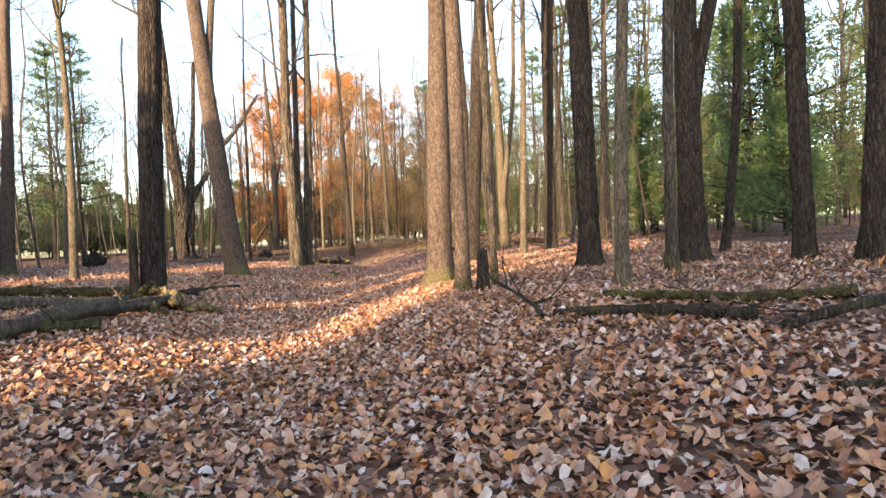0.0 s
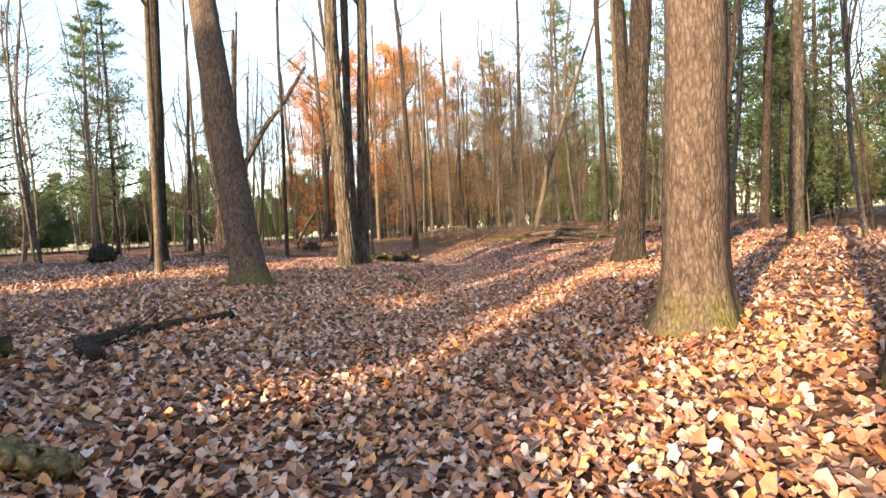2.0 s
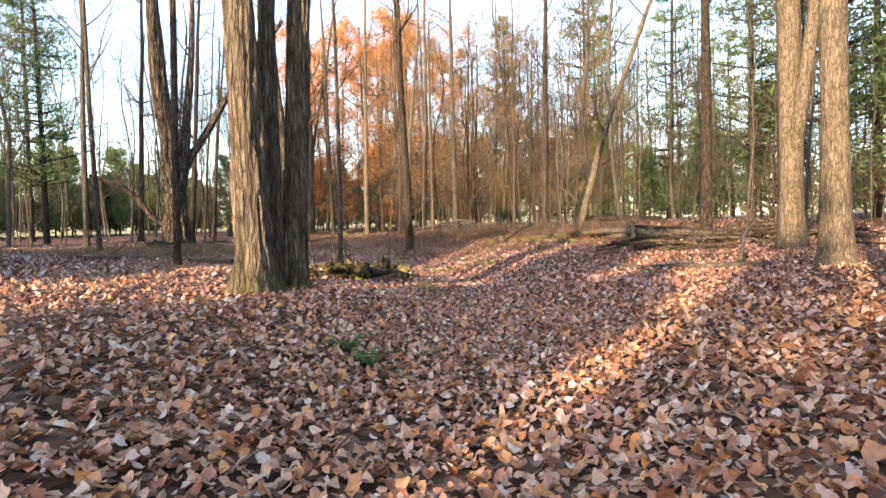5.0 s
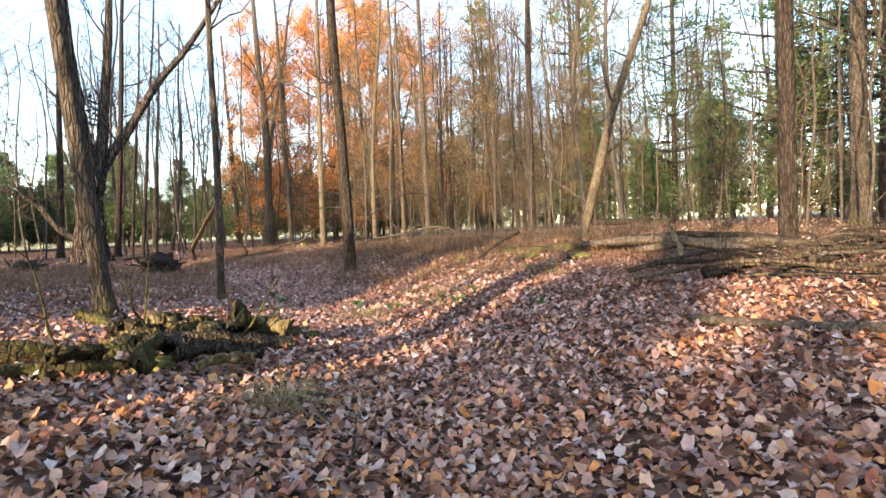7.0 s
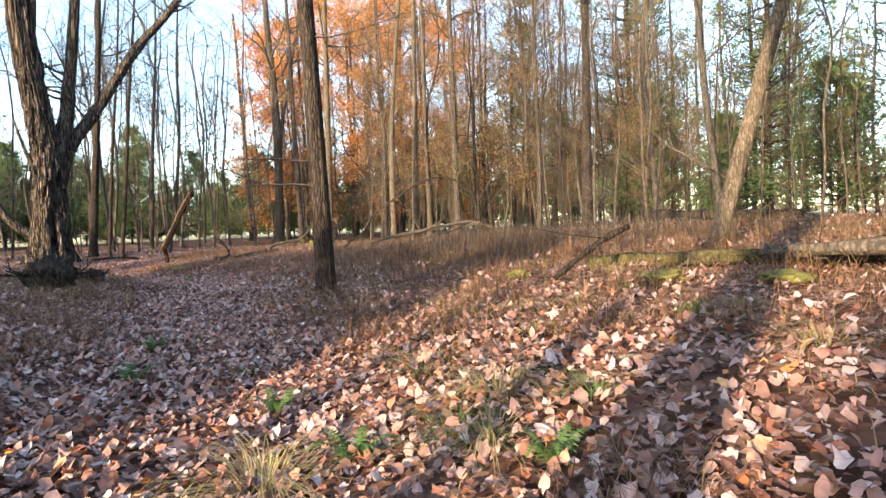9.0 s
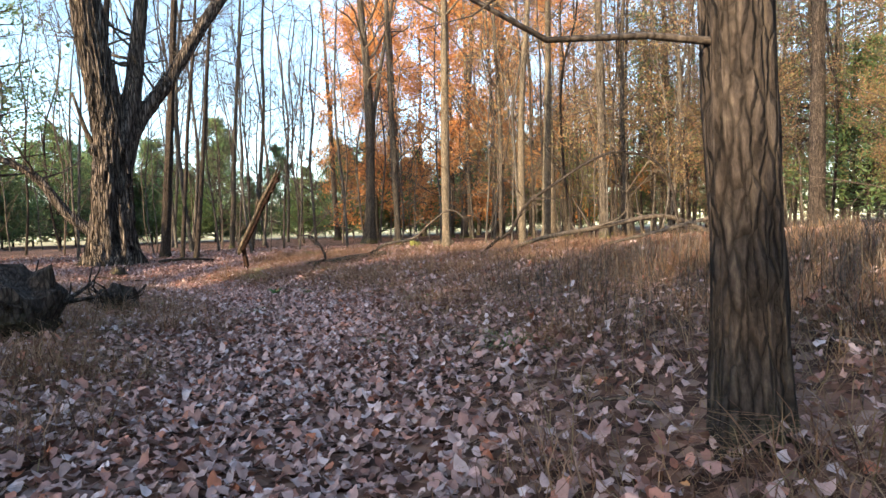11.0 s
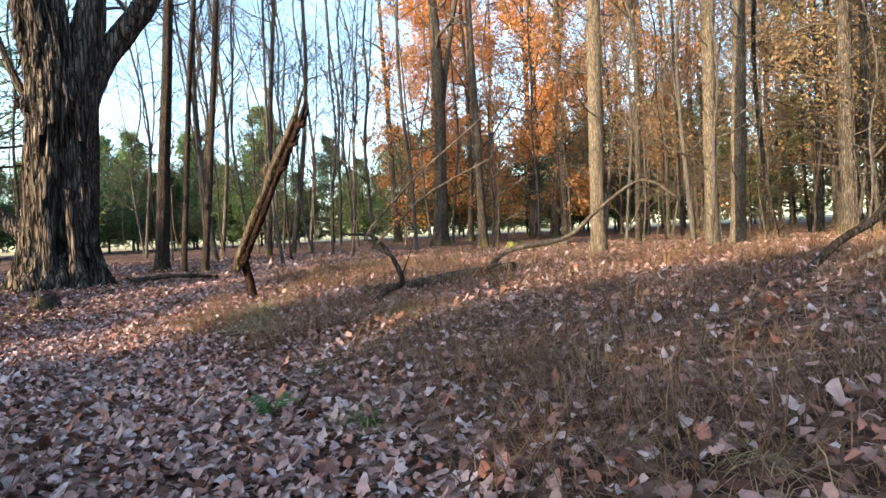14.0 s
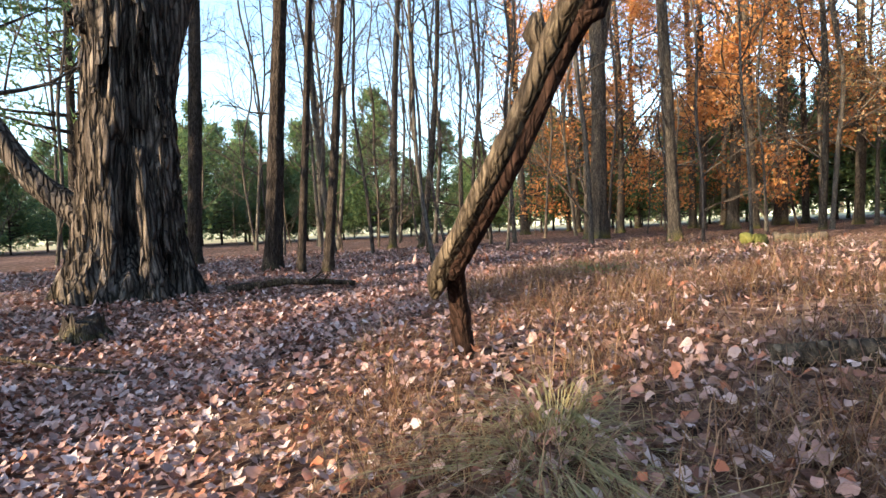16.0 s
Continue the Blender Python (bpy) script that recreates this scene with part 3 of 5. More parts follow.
# three-stemmed tree
multi = thing("three_stemmed_tree", -3.95, 18.75, "three-stemmed tree with peeling furrowed bark and mossy foot", "tree")
for k, (dx, dy, r, lx, ly, bx) in enumerate([(0.06, -0.2, 0.175, -0.004, -0.004, -0.06), (0.09, 0.18, 0.108, 0.02, 0.012, -0.04), (0.25, 0.36, 0.14, 0.043, 0.019, 0.03)]):
    rng = np.random.default_rng(90 + k)
    geo, line, rad = trunk_geo([(dx + p[0], dy + p[1], p[2]) for p in stem_line(14, lx, ly, (bx, 0), rng, 0.03)], r, rng, 64, 0.6, rough=0.02, lobes=0.3, gnarl=(0.24, 2.6), ring=0.08)
    part("trunk", geo, BARK_STEM, multi)
    cg = Geo()
    for _ in range(7):
        i = rng.integers(len(line) - 12, len(line))
        a = rng.uniform(0, 6.28)
        cg = Geo()
        grow(cg, rng, line[i], np.array([math.cos(a) * 0.6, math.sin(a) * 0.6, 0.6]), 2.2, 0.04, 2)
        part("branch", cg, TWIG, multi)

# the old maple
old = thing("old_maple", -16.75, 39.3, "huge old maple with shaggy peeling bark and a hollow side", "tree")
rng = np.random.default_rng(5)
pts = [(-0.05, -0.05, 0), (-0.02, 0, 1.2), (0.0, 0.02, 2.4), (0.0, 0.03, 3.6), (-0.15, -0.12, 5.2), (-0.4, -0.3, 8), (-0.5, -0.4, 12), (-0.7, -0.5, 16)]
geo, line, rad = trunk_geo(pts, 0.49, rng, 110, 0.41, 6.5, 0.02, lobes=0.3, gnarl=(0.3, 3.4), ring=0.07)
hv = np.array(geo.v)
ax = np.interp(hv[:, 2], line[:, 2], line[:, 0])
ay = np.interp(hv[:, 2], line[:, 2], line[:, 1])
turn = (np.arctan2(hv[:, 1] - ay, hv[:, 0] - ax) + 0.42 + 0.12 * np.sin(2.2 * hv[:, 2]) + math.pi) % (2 * math.pi) - math.pi
dent = 1 - 0.5 * np.exp(-((turn / 0.42) ** 4)) * np.clip((hv[:, 2] - 0.25) / 0.4, 0, 1) * np.clip((3.0 - hv[:, 2]) / 0.7, 0, 1)
hv[:, 0], hv[:, 1] = ax + (hv[:, 0] - ax) * dent, ay + (hv[:, 1] - ay) * dent
geo.v = [tuple(p) for p in hv]
part("trunk", geo, BARK_OLD, old)


def limb(points, r0, r1, mat, parent, label, seed, twigs=8):
    rg = np.random.default_rng(seed)
    l2 = smooth_line(points, 46)
    g2 = Geo()
    tube(g2, l2, np.linspace(r0, r1, 46), 26, rg, 0.03, gnarl=(0.2, 2.0))
    lb = part("limb", g2, mat, parent, label)
    g3 = Geo()
    for _ in range(twigs):
        i = rg.integers(16, 46)
        a = rg.normal(0, 1, 3)
        a[2] = abs(a[2])
        g3 = Geo()
        grow(g3, rg, l2[i], a / np.linalg.norm(a), rg.uniform(0.8, 2.2), r1 * 0.5, 2)
        tagged(part("twig", g3, TWIG, lb), kind="stuff")


limb([(0.1, 0.15, 1.9), (0.2, 0.3, 2.9), (0.3, 0.7, 4.0), (0.9, 1.4, 5.4), (1.9, 2.2, 7.6), (2.9, 2.9, 9.2), (4.3, 3.5, 11.6)], 0.27, 0.1, BARK_OLD, old, "thick mossy limb reaching out over the clearing", 3)
limb([(0.15, 0.2, 3.2), (0.3, 0.55, 4.8), (0.35, 0.8, 6.5), (0.6, 1.0, 9.5), (0.7, 1.2, 13.5)], 0.3, 0.1, BARK_OLD, old, "upright second stem", 4)
limb([(-0.2, -0.25, 0.75), (-0.55, -0.42, 1.1), (-0.9, -0.65, 1.5), (-1.4, -0.95, 2.35), (-1.9, -1.25, 2.75), (-2.9, -1.9, 3.3)], 0.17, 0.07, BARK_OLD, old, "low limb sunlit on its upper side", 5, 5)
limb([(-0.2, -0.2, 3.0), (-0.35, -0.45, 3.7), (-0.5, -0.65, 4.6)], 0.08, 0.03, DEADWOOD, old, "dead broken branch", 6, 0)
for k, (ax, ay, w0) in enumerate([(-0.62, -0.62, 0.2), (-0.25, -0.75, 0.13), (0.35, -0.68, 0.16), (0.72, -0.2, 0.15), (0.75, 0.4, 0.16), (-0.85, -0.1, 0.16)]):
    bg2 = Geo()
    rb = np.random.default_rng(70 + k)
    tube(bg2, smooth_line([(ax * 0.92, ay * 0.92, -0.15), (ax * 0.76, ay * 0.76, 0.12), (ax * 0.62, ay * 0.62, 0.5), (ax * 0.52, ay * 0.52, 1.0), (ax * 0.4, ay * 0.4, 1.7)], 22), np.linspace(w0 * 0.95, w0 * 0.5, 22), 28, rb, 0.05, gnarl=(0.4, 2.2))
    part("buttress", bg2, BARK_OLD, old, "fluted buttress root with peeling bark")
kg = Geo()
rk = np.random.default_rng(8)
tube(kg, [(-0.18, -0.25, 3.12), (-0.26, -0.37, 3.14), (-0.29, -0.42, 3.14), (-0.24, -0.35, 3.13)], [0.17, 0.16, 0.1, 0.06], 14, rk, 0.07)
part("knot", kg, BARK_OLD, old, "round healed branch scar")
for k in range(110):
    a, z = rk.uniform(0, 6.28), rk.uniform(0.2, 5.5)
    i = int(np.argmin(abs(line[:, 2] - z)))
    if abs((a + 0.42 + math.pi) % 6.2832 - math.pi) < 0.5 and z < 3:
        continue
    rr = rad[i] * 1.0
    c = line[i] + np.array([math.cos(a) * rr, math.sin(a) * rr, 0])
    out, side = np.array([math.cos(a), math.sin(a), 0]), np.array([-math.sin(a), math.cos(a), 0])
    ww, hh = rk.uniform(0.018, 0.06), rk.uniform(0.25, 0.9)
    pg = Geo()
    vs = []
    for u in np.linspace(0, 1, 6):
        wob = rk.normal(0, 0.012)
        lift = -0.015 + 0.055 * (1 - u) ** 2.5
        for s, o in ((-1, 0.0), (1, 0.0), (1, 0.022), (-1, 0.022)):
            vs.append(c + side * (s * ww * (0.55 + 0.45 * math.sin(3.0 * u + 0.3)) + wob) + out * (lift + o) + np.array([0, 0, hh * (u - 0.5)]))
    fs = [(4 * i2 + j, 4 * i2 + (j + 1) % 4, 4 * i2 + 4 + (j + 1) % 4, 4 * i2 + 4 + j) for i2 in range(5) for j in range(4)] + [(0, 1, 2, 3), (20, 21, 22, 23)]
    pg.add(vs, fs)
    part("bark_plate", pg, BARK_OLD, old)

# the broken snag
snag = thing("standing_snag", -11.88, 38.0, "splintered dead trunk leaning, bark half gone over red-brown heartwood", "dead tree")
rng = np.random.default_rng(21)
sg = Geo()
tube(sg, smooth_line([(0, 0, -0.2), (0.0, -0.02, 0.1), (0.04, -0.12, 0.32), (0.1, -0.28, 0.58)], 16), np.linspace(0.06, 0.05, 16), 12, rng, 0.14)
part("foot", sg, RUSTWOOD, snag, "dark rotten foot")
SPINE = [(-0.03, -0.26, 0.36), (0.04, -0.3, 0.5), (0.22, -0.4, 0.7), (0.43, -0.51, 0.95), (0.6, -0.54, 1.2), (0.76, -0.57, 1.47), (1.0, -0.66, 1.75), (1.2, -0.76, 1.98), (1.4, -0.87, 2.25)]
ln = smooth_line(SPINE, 48)
w = np.interp(np.linspace(0, 1, 48), [0, 0.06, 0.3, 0.5, 0.66, 0.85, 1], [0.02, 0.05, 0.048, 0.042, 0.05, 0.034, 0.006])
sg = Geo()
tube(sg, ln, w, 16, rng, 0.1)
part("trunk", sg, DEADWOOD, snag)
sg = Geo()
tube(sg, ln[6:46] + np.array([0.044, 0.022, -0.03]), w[6:46] * 0.88, 12, rng, 0.16)
for x, y, z in [(0.86, -0.59, 1.5), (1.06, -0.68, 1.72), (1.2, -0.75, 1.9)]:
    pg = Geo()
    tube(pg, [(x, y, z), (x + 0.07, y + 0.03, z + 0.02), (x + 0.14, y + 0.04, z + 0.16)], [0.035, 0.026, 0.004], 6, rng, 0.15)
    part("splinter", pg, RUSTWOOD, snag)
part("heartwood", sg, RUSTWOOD, snag, "splintered dark red-brown heartwood")
sg = Geo()
tube(sg, [(0.7, -0.53, 1.4), (0.66, -0.54, 1.5), (0.67, -0.54, 1.58)], [0.04, 0.05, 0.02], 9, rng, 0.12)
part("knob", sg, DEADWOOD, snag)

# ---- fallen wood near the start ----
log([(-2.85, 8.35, 0.1), (-2.95, 7.4, 0.06), (-3.0, 6.5, 0.02), (-3.05, 5.4, -0.02), (-3.2, 4.3, -0.03)], 0.07, 0.09, LOGWOOD, "long weathered grey log lying over others", seed=1)
log([(-3.3, 8.9), (-3.9, 8.3), (-4.6, 7.7), (-5.6, 7.0)], 0.07, 0.1, LOGWOOD, "grey log half sunk in leaves", seed=2, stubs=1)
log([(-3.7, 9.7), (-4.5, 9.4), (-5.4, 9.2), (-6.6, 8.8)], 0.08, 0.09, MOSSWOOD, "dark mossy log in the leaves", seed=3)
log([(-3.1, 9.6), (-3.5, 10.1), (-3.45, 10.9), (-3.2, 11.6)], 0.055, 0.035, BARK_DARK, "crooked dead branch on the ground", seed=31, name="dead_branch", category="branch")
log([(-2.6, 6.3), (-3.0, 5.9), (-3.6, 5.6)], 0.06, 0.05, MOSSWOOD, "short rotten log under leaves", seed=32)
log([(1.6, 5.6), (1.95, 5.3), (2.35, 5.02), (2.7, 4.55)], 0.035, 0.055, BARK_DARK, "dark crooked log on fallen leaves", seed=4, stubs=4)
log([(2.15, 6.1), (2.5, 5.78), (2.9, 5.3), (3.6, 4.9)], 0.038, 0.045, MOSSWOOD, "mossy log on fallen leaves", seed=5)
log([(1.5, 5.55, 0.0), (1.45, 6.2, 0.1), (1.2, 7.1, 0.25), (1.1, 7.5, 0.4)], 0.02, 0.01, BARK_DARK, "dead branch propped up", seed=6, name="dead_branch", stubs=5, category="branch")
log([(2.7, 4.25), (3.1, 4.3, 0.06), (3.6, 4.4, 0.05), (4.3, 4.3)], 0.03, 0.04, BARK_DARK, "crooked log in shade", seed=7, stubs=3)
log([(2.3, 3.2), (2.7, 3.12), (3.4, 3.0)], 0.024, 0.03, BARK_DARK, "short dark log in leaves", seed=8, stubs=0)
log([(2.1, 2.45), (2.5, 2.35), (3.0, 2.3)], 0.03, 0.03, LOGWOOD, "short grey log in leaves", seed=9, stubs=0)


def stump(x, y, r, h, mat, label, seed, tilt=0.0):
    rg = np.random.default_rng(seed)
    top = thing("stump", x, y, label, "stump")
    zs = np.linspace(-0.15, h, 12)
    g2 = Geo()
    tube(g2, [(tilt * z, 0, z) for z in zs], [r * (1 - 0.1 * max(z, 0) / h) + r * 0.5 * math.exp(-max(z, 0) / (0.9 * r)) for z in zs], 20, rg, 0.07, 0.2)
    v = np.array(g2.v)
    hi = v[:, 2] > h - 0.02
    v[hi, 2] += rg.normal(0, 0.06, hi.sum())
    g2.v = [tuple(p) for p in v]
    part("body", g2, mat, top)
    rg2 = Geo()
    for k in range(5):
        a = k * 1.26 + rg.uniform(0, 0.5)
        rg2 = Geo()
        tube(rg2, smooth_line([(0, 0, 0.1), (math.cos(a) * r * 1.2, math.sin(a) * r * 1.2, 0.05), (math.cos(a) * r * 2.6, math.sin(a) * r * 2.6, -0.08)], 7), np.linspace(r * 0.4, r * 0.1, 7), 7, rg, 0.08)
        part("root", rg2, mat, top)


stump(1.18, 8.3, 0.075, 0.52, BARK_DARK, "short broken stump with mossy foot", 1)
for k, (x, y, a, L, z) in enumerate([(-2.75, 8.2, 2.6, 0.5, 0.12), (-2.7, 8.05, 2.2, 0.4, 0.05), (-2.85, 7.9, 2.9, 0.55, 0.0), (-2.65, 7.85, 1.7, 0.35, 0.1), (-2.9, 8.3, 3.4, 0.45, 0.18), (-2.8, 7.7, 2.4, 0.5, 0.02), (-2.6, 8.1, 0.4, 0.4, 0.0)]):
    log([(x, y, z), (x + 0.5 * L * math.cos(a), y + 0.5 * L * math.sin(a), z + 0.04), (x + L * math.cos(a), y + L * math.sin(a), z * 0.5)], 0.065, 0.045, (ROTWOOD, MOSSWOOD, ROTWOOD)[k % 3], "splintered piece of yellow rotten wood", "wood_piece", 300 + k, 9, stubs=0, rough=0.2, category="wood")
stump(-3.42, 8.45, 0.06, 0.95, DEADWOOD, "pale splintered stump beside the dark tree", 3)

# upturned root mounds
def mound(x, y, r, h, label, seed, mat=None, name="root_mound"):
    rg = np.random.default_rng(seed)
    top = thing(name, x, y, label, "root mound")
    bm = bmesh.new()
    bmesh.ops.create_icosphere(bm, subdivisions=3, radius=1)
    for v in bm.verts:
        k = 1 + 0.35 * noise.noise(v.co * 2.3 + Vector((seed, 0, 0))) + 0.15 * noise.noise(v.co * 7)
        v.co = Vector((v.co.x * r * k, v.co.y * r * k, (v.co.z * 0.5 + 0.35) * h * k))
    m2 = bpy.data.meshes.new("soil")
    bm.to_mesh(m2)
    bm.free()
    m2.materials.append(mat or BARK_DARK)
    part("soil", m2, mat, top)
    g2 = Geo()
    for _ in range(9 if mat is None else 0):
        a = rg.uniform(0, 6.28)
        g2 = Geo()
        grow(g2, rg, (math.cos(a) * r * 0.5, math.sin(a) * r * 0.5, h * 0.4), np.array([math.cos(a), math.sin(a), rg.uniform(-0.2, 0.8)]), r * 1.2, 0.03, 1, None, 0, 2, 4)
        part("root", g2, BARK_DARK, top)


mound(-8.3, 29.4, 0.33, 0.56, "dark upturned clod of roots and soil", 3)
mound(-8.9, 31.0, 0.2, 0.3, "small dark clod of roots", 5)
mound(-13.5, 24.0, 0.4, 0.7, "upturned root plate of a fallen tree", 9)
mound(-12.3, 30.5, 0.3, 0.35, "dark mound of stump roots", 12)

# mossy log pile by the three-stemmed tree
log([(-4.2, 20.3), (-3.7, 20.7), (-3.2, 21.4), (-2.9, 22.2)], 0.06, 0.04, MOSSWOOD, "mossy rotten log lit by the sun", seed=11, rough=0.12)
log([(-3.9, 19.9), (-3.45, 20.3), (-3.2, 20.8)], 0.05, 0.045, MOSSWOOD, "broken log grown with moss", seed=12, rough=0.12)
log([(-3.6, 21.6), (-3.2, 21.9), (-2.7, 22.1)], 0.05, 0.035, MOSSWOOD, "broken log grown with moss", seed=13, rough=0.14)
log([(-3.4, 20.9, 0.08), (-3.0, 21.2, 0.05), (-2.7, 21.5)], 0.05, 0.03, DEADWOOD, "split piece of pale dead wood", seed=14, rough=0.14, name="wood_piece", stubs=1)
log([(-4.8, 22.0), (-4.3, 21.7), (-3.6, 21.4)], 0.06, 0.05, MOSSWOOD, "mossy log on the ground", seed=15, rough=0.1)
log([(-3.15, 20.2, 0.05), (-3.3, 20.5, 0.1), (-3.45, 20.9, 0.05)], 0.06, 0.045, MOSSWOOD, "rotten mossy stump piece", seed=16, rough=0.16, name="wood_piece", stubs=1)
log([(-5.6, 21.7), (-7.2, 22.5), (-9.5, 23.3)], 0.07, 0.05, LOGWOOD, "long thin fallen log", seed=17)
log([(-3.1, 21.5, 0.12), (-3.22, 21.7, 0.17)], 0.07, 0.06, MOSSWOOD, "chunk of rotten wood", seed=18, rough=0.2, name="wood_piece", stubs=0)

rng = np.random.default_rng(39)
for k in range(22):
    x, y = rng.normal(-3.45, 0.4), rng.normal(21.0, 0.55)
    a, L, z = rng.uniform(0, 6.28), rng.uniform(0.12, 0.5), rng.uniform(0, 0.1)
    log([(x, y, z), (x + 0.5 * L * math.cos(a), y + 0.5 * L * math.sin(a), z + 0.03), (x + L * math.cos(a), y + L * math.sin(a), z)], rng.uniform(0.025, 0.065), rng.uniform(0.015, 0.045), (MOSSWOOD, ROTWOOD, BARK_DARK)[k % 3], "broken piece of rotten mossy wood", "wood_piece", 340 + k, 8, stubs=0, rough=0.22, category="wood")

# brush pile beyond the clearing
rng = np.random.default_rng(40)
for k in range(44):
    x, y = rng.uniform(0.2, 4.2), rng.uniform(22.2, 26.5)
    a = rng.normal(0.1, 0.6)
    L = rng.uniform(0.8, 2.2)
    log([(x, y, rng.uniform(0, 0.15)), (x + L * 0.5 * math.cos(a), y + L * 0.5 * math.sin(a), rng.uniform(0.03, 0.2)), (x + L * math.cos(a), y + L * math.sin(a), rng.uniform(0, 0.1))],
        rng.uniform(0.014, 0.035), rng.uniform(0.008, 0.02), (LOGWOOD, BARK_DARK, DEADWOOD)[k % 3], "dead branch in a loose brush pile", "dead_branch", 100 + k, 8, stubs=3, category="branch")
log([(0.4, 26.7, 0.1), (1.27, 25.3, 0.14), (1.8, 24.0, 0.08)], 0.05, 0.065, LOGWOOD, "thick brown log across a brush pile", seed=71, stubs=1)
log([(1.45, 25.6, 0.3), (1.25, 24.6, 0.14), (1.05, 23.85, 0.0)], 0.03, 0.04, ROTWOOD, "pale bare log leaning on a brush pile", seed=72, stubs=0)
log([(0.7, 26.4, 0.12), (1.6, 25.6, 0.16), (2.8, 24.8, 0.1)], 0.05, 0.06, BARK_DARK, "dark log in a brush pile", seed=73)
log([(0.9, 25.5, 0.05), (1.7, 24.8, 0.15), (2.6, 24.3, 0.1)], 0.045, 0.05, LOGWOOD, "brown log in a brush pile", seed=74)
log([(0.85, 22.85, 0.02), (1.15, 22.8, 0.02)], 0.055, 0.05, BARK_DARK, "short dark cut log on the leaves", seed=75, stubs=0)
log([(-0.9, 27.6), (-0.1, 27.2), (0.8, 26.6), (1.8, 26.1)], 0.07, 0.09, MOSSWOOD, "mossy log at the edge of the clearing", seed=41, rough=0.1)
log([(-1.3, 26.6, 0.05), (-0.95, 26.9, 0.2), (-0.6, 27.2, 0.35)], 0.022, 0.03, BARK_DARK, "dead branch propped on a log", seed=42, name="dead_branch", category="branch")
log([(1.5, 36.0, 0.22), (3.0, 35.5, 0.12), (4.6, 35.0, 0.0)], 0.09, 0.11, BARK_DARK, "thick dark log lying across the rise", seed=43)
log([(0.2, 21.4), (1.0, 20.3), (1.6, 19.7)], 0.03, 0.04, LOGWOOD, "dead branch on leaves", seed=44, name="dead_branch", category="branch")
log([(1.6, 20.5, 0.05), (2.0, 21.3, 0.3), (2.5, 22.2, 0.5)], 0.03, 0.02, LOGWOOD, "dead branch leaning on a trunk", seed=45, name="dead_branch", stubs=5, category="branch")
log([(-4.0, 35.2, 0.05), (-3.2, 35.1, 0.22), (-2.3, 35.0, 0.42)], 0.022, 0.03, LOGWOOD, "long dead branch caught in brush", seed=46, name="dead_branch", stubs=4, category="branch")

# ---- fallen boughs near the snag ----
def bough(points, r0, r1, label, seed, mat=LOGWOOD, kids=6, forks=()):
    """A bough lying in the grass; heights are above its first point's ground."""
    rg = np.random.default_rng(seed)
    x0, y0 = points[0][:2]
    top = thing("fallen_bough", x0, y0, label, "branch")
    l2 = smooth_line([(p[0] - x0, p[1] - y0, p[2]) for p in points], 30)
    g2 = Geo()
    tube(g2, l2, np.linspace(r0, r1, 30), 10, rg, 0.06)
    part("stem", g2, mat, top)
    for fork in forks:
        g2 = Geo()
        tube(g2, smooth_line([(p[0] - x0, p[1] - y0, p[2]) for p in fork], 14), np.linspace(r1 * 0.8, r1 * 0.3, 14), 8, rg, 0.06)
        part("fork", g2, mat, top)
    g3 = Geo()
    for _ in range(kids):
        i = rg.integers(8, 30)
        a = rg.normal(0, 1, 3)
        a[2] = abs(a[2])
        g3 = Geo()
        grow(g3, rg, l2[i], a / np.linalg.norm(a), rg.uniform(0.3, 0.9), r1 * 0.55, 1, None, 0, 3, 4)
        tagged(part("twig", g3, mat, top), kind="stuff")


bough([(-9.92, 37.3, 0.0), (-9.77, 37.33, 0.15), (-9.61, 37.35, 0.22), (-9.64, 37.34, 0.38), (-9.74, 37.33, 0.55), (-9.88, 37.3, 0.7), (-10.07, 37.26, 0.73)], 0.035, 0.015, "crooked dead bough rising from dry grass", 1, BARK_DARK, 2)
bough([(-9.2, 38.95, -0.02), (-8.9, 39.0, 0.28), (-8.2, 39.15, 0.42), (-7.8, 39.2, 0.75), (-7.3, 39.2, 1.05), (-6.9, 39.2, 0.8)], 0.035, 0.014, "arched dead bough above grass", 2, LOGWOOD, 7)
bough([(-9.86, 37.3, 0.6), (-9.9, 37.22, 0.72), (-9.6, 37.18, 1.0), (-9.31, 37.2, 1.27), (-8.7, 37.3, 1.75)], 0.013, 0.008, "thin dead bough standing in the grass", 3, LOGWOOD, 5)
bough([(-9.74, 37.33, 0.5), (-9.8, 37.22, 0.6), (-9.5, 37.18, 0.85), (-9.2, 37.19, 1.08), (-8.6, 37.2, 1.35)], 0.013, 0.008, "thin dead bough in grass", 4, LOGWOOD, 5)
bough([(-6.22, 36.98, -0.04), (-5.95, 37.06, 0.22), (-5.64, 37.16, 0.43), (-5.35, 37.26, 0.91), (-4.68, 37.47, 1.38), (-4.17, 37.63, 1.7), (-3.66, 37.78, 1.87), (-2.95, 37.99, 1.7), (-2.6, 38.1, 1.1), (-2.5, 38.1, 0.05)], 0.03, 0.022, "long dark dead limb arched high above grass", 5, BARK_DARK, 7,
      [[(-4.68, 37.47, 1.38), (-4.7, 37.46, 1.67), (-4.98, 37.39, 2.02), (-5.05, 37.3, 2.4)], [(-5.2, 37.3, 1.02), (-4.9, 37.2, 1.0), (-4.75, 37.2, 0.93)]])
bough([(-5.8, 37.42, -0.03), (-5.58, 37.49, 0.1), (-5.07, 37.64, 0.27), (-4.26, 37.88, 0.4), (-3.53, 38.11, 0.53), (-2.7, 38.36, 0.62), (-1.8, 38.6, 0.25)], 0.036, 0.05, "long grey dead limb propped over the grass", 6, LOGWOOD, 6)
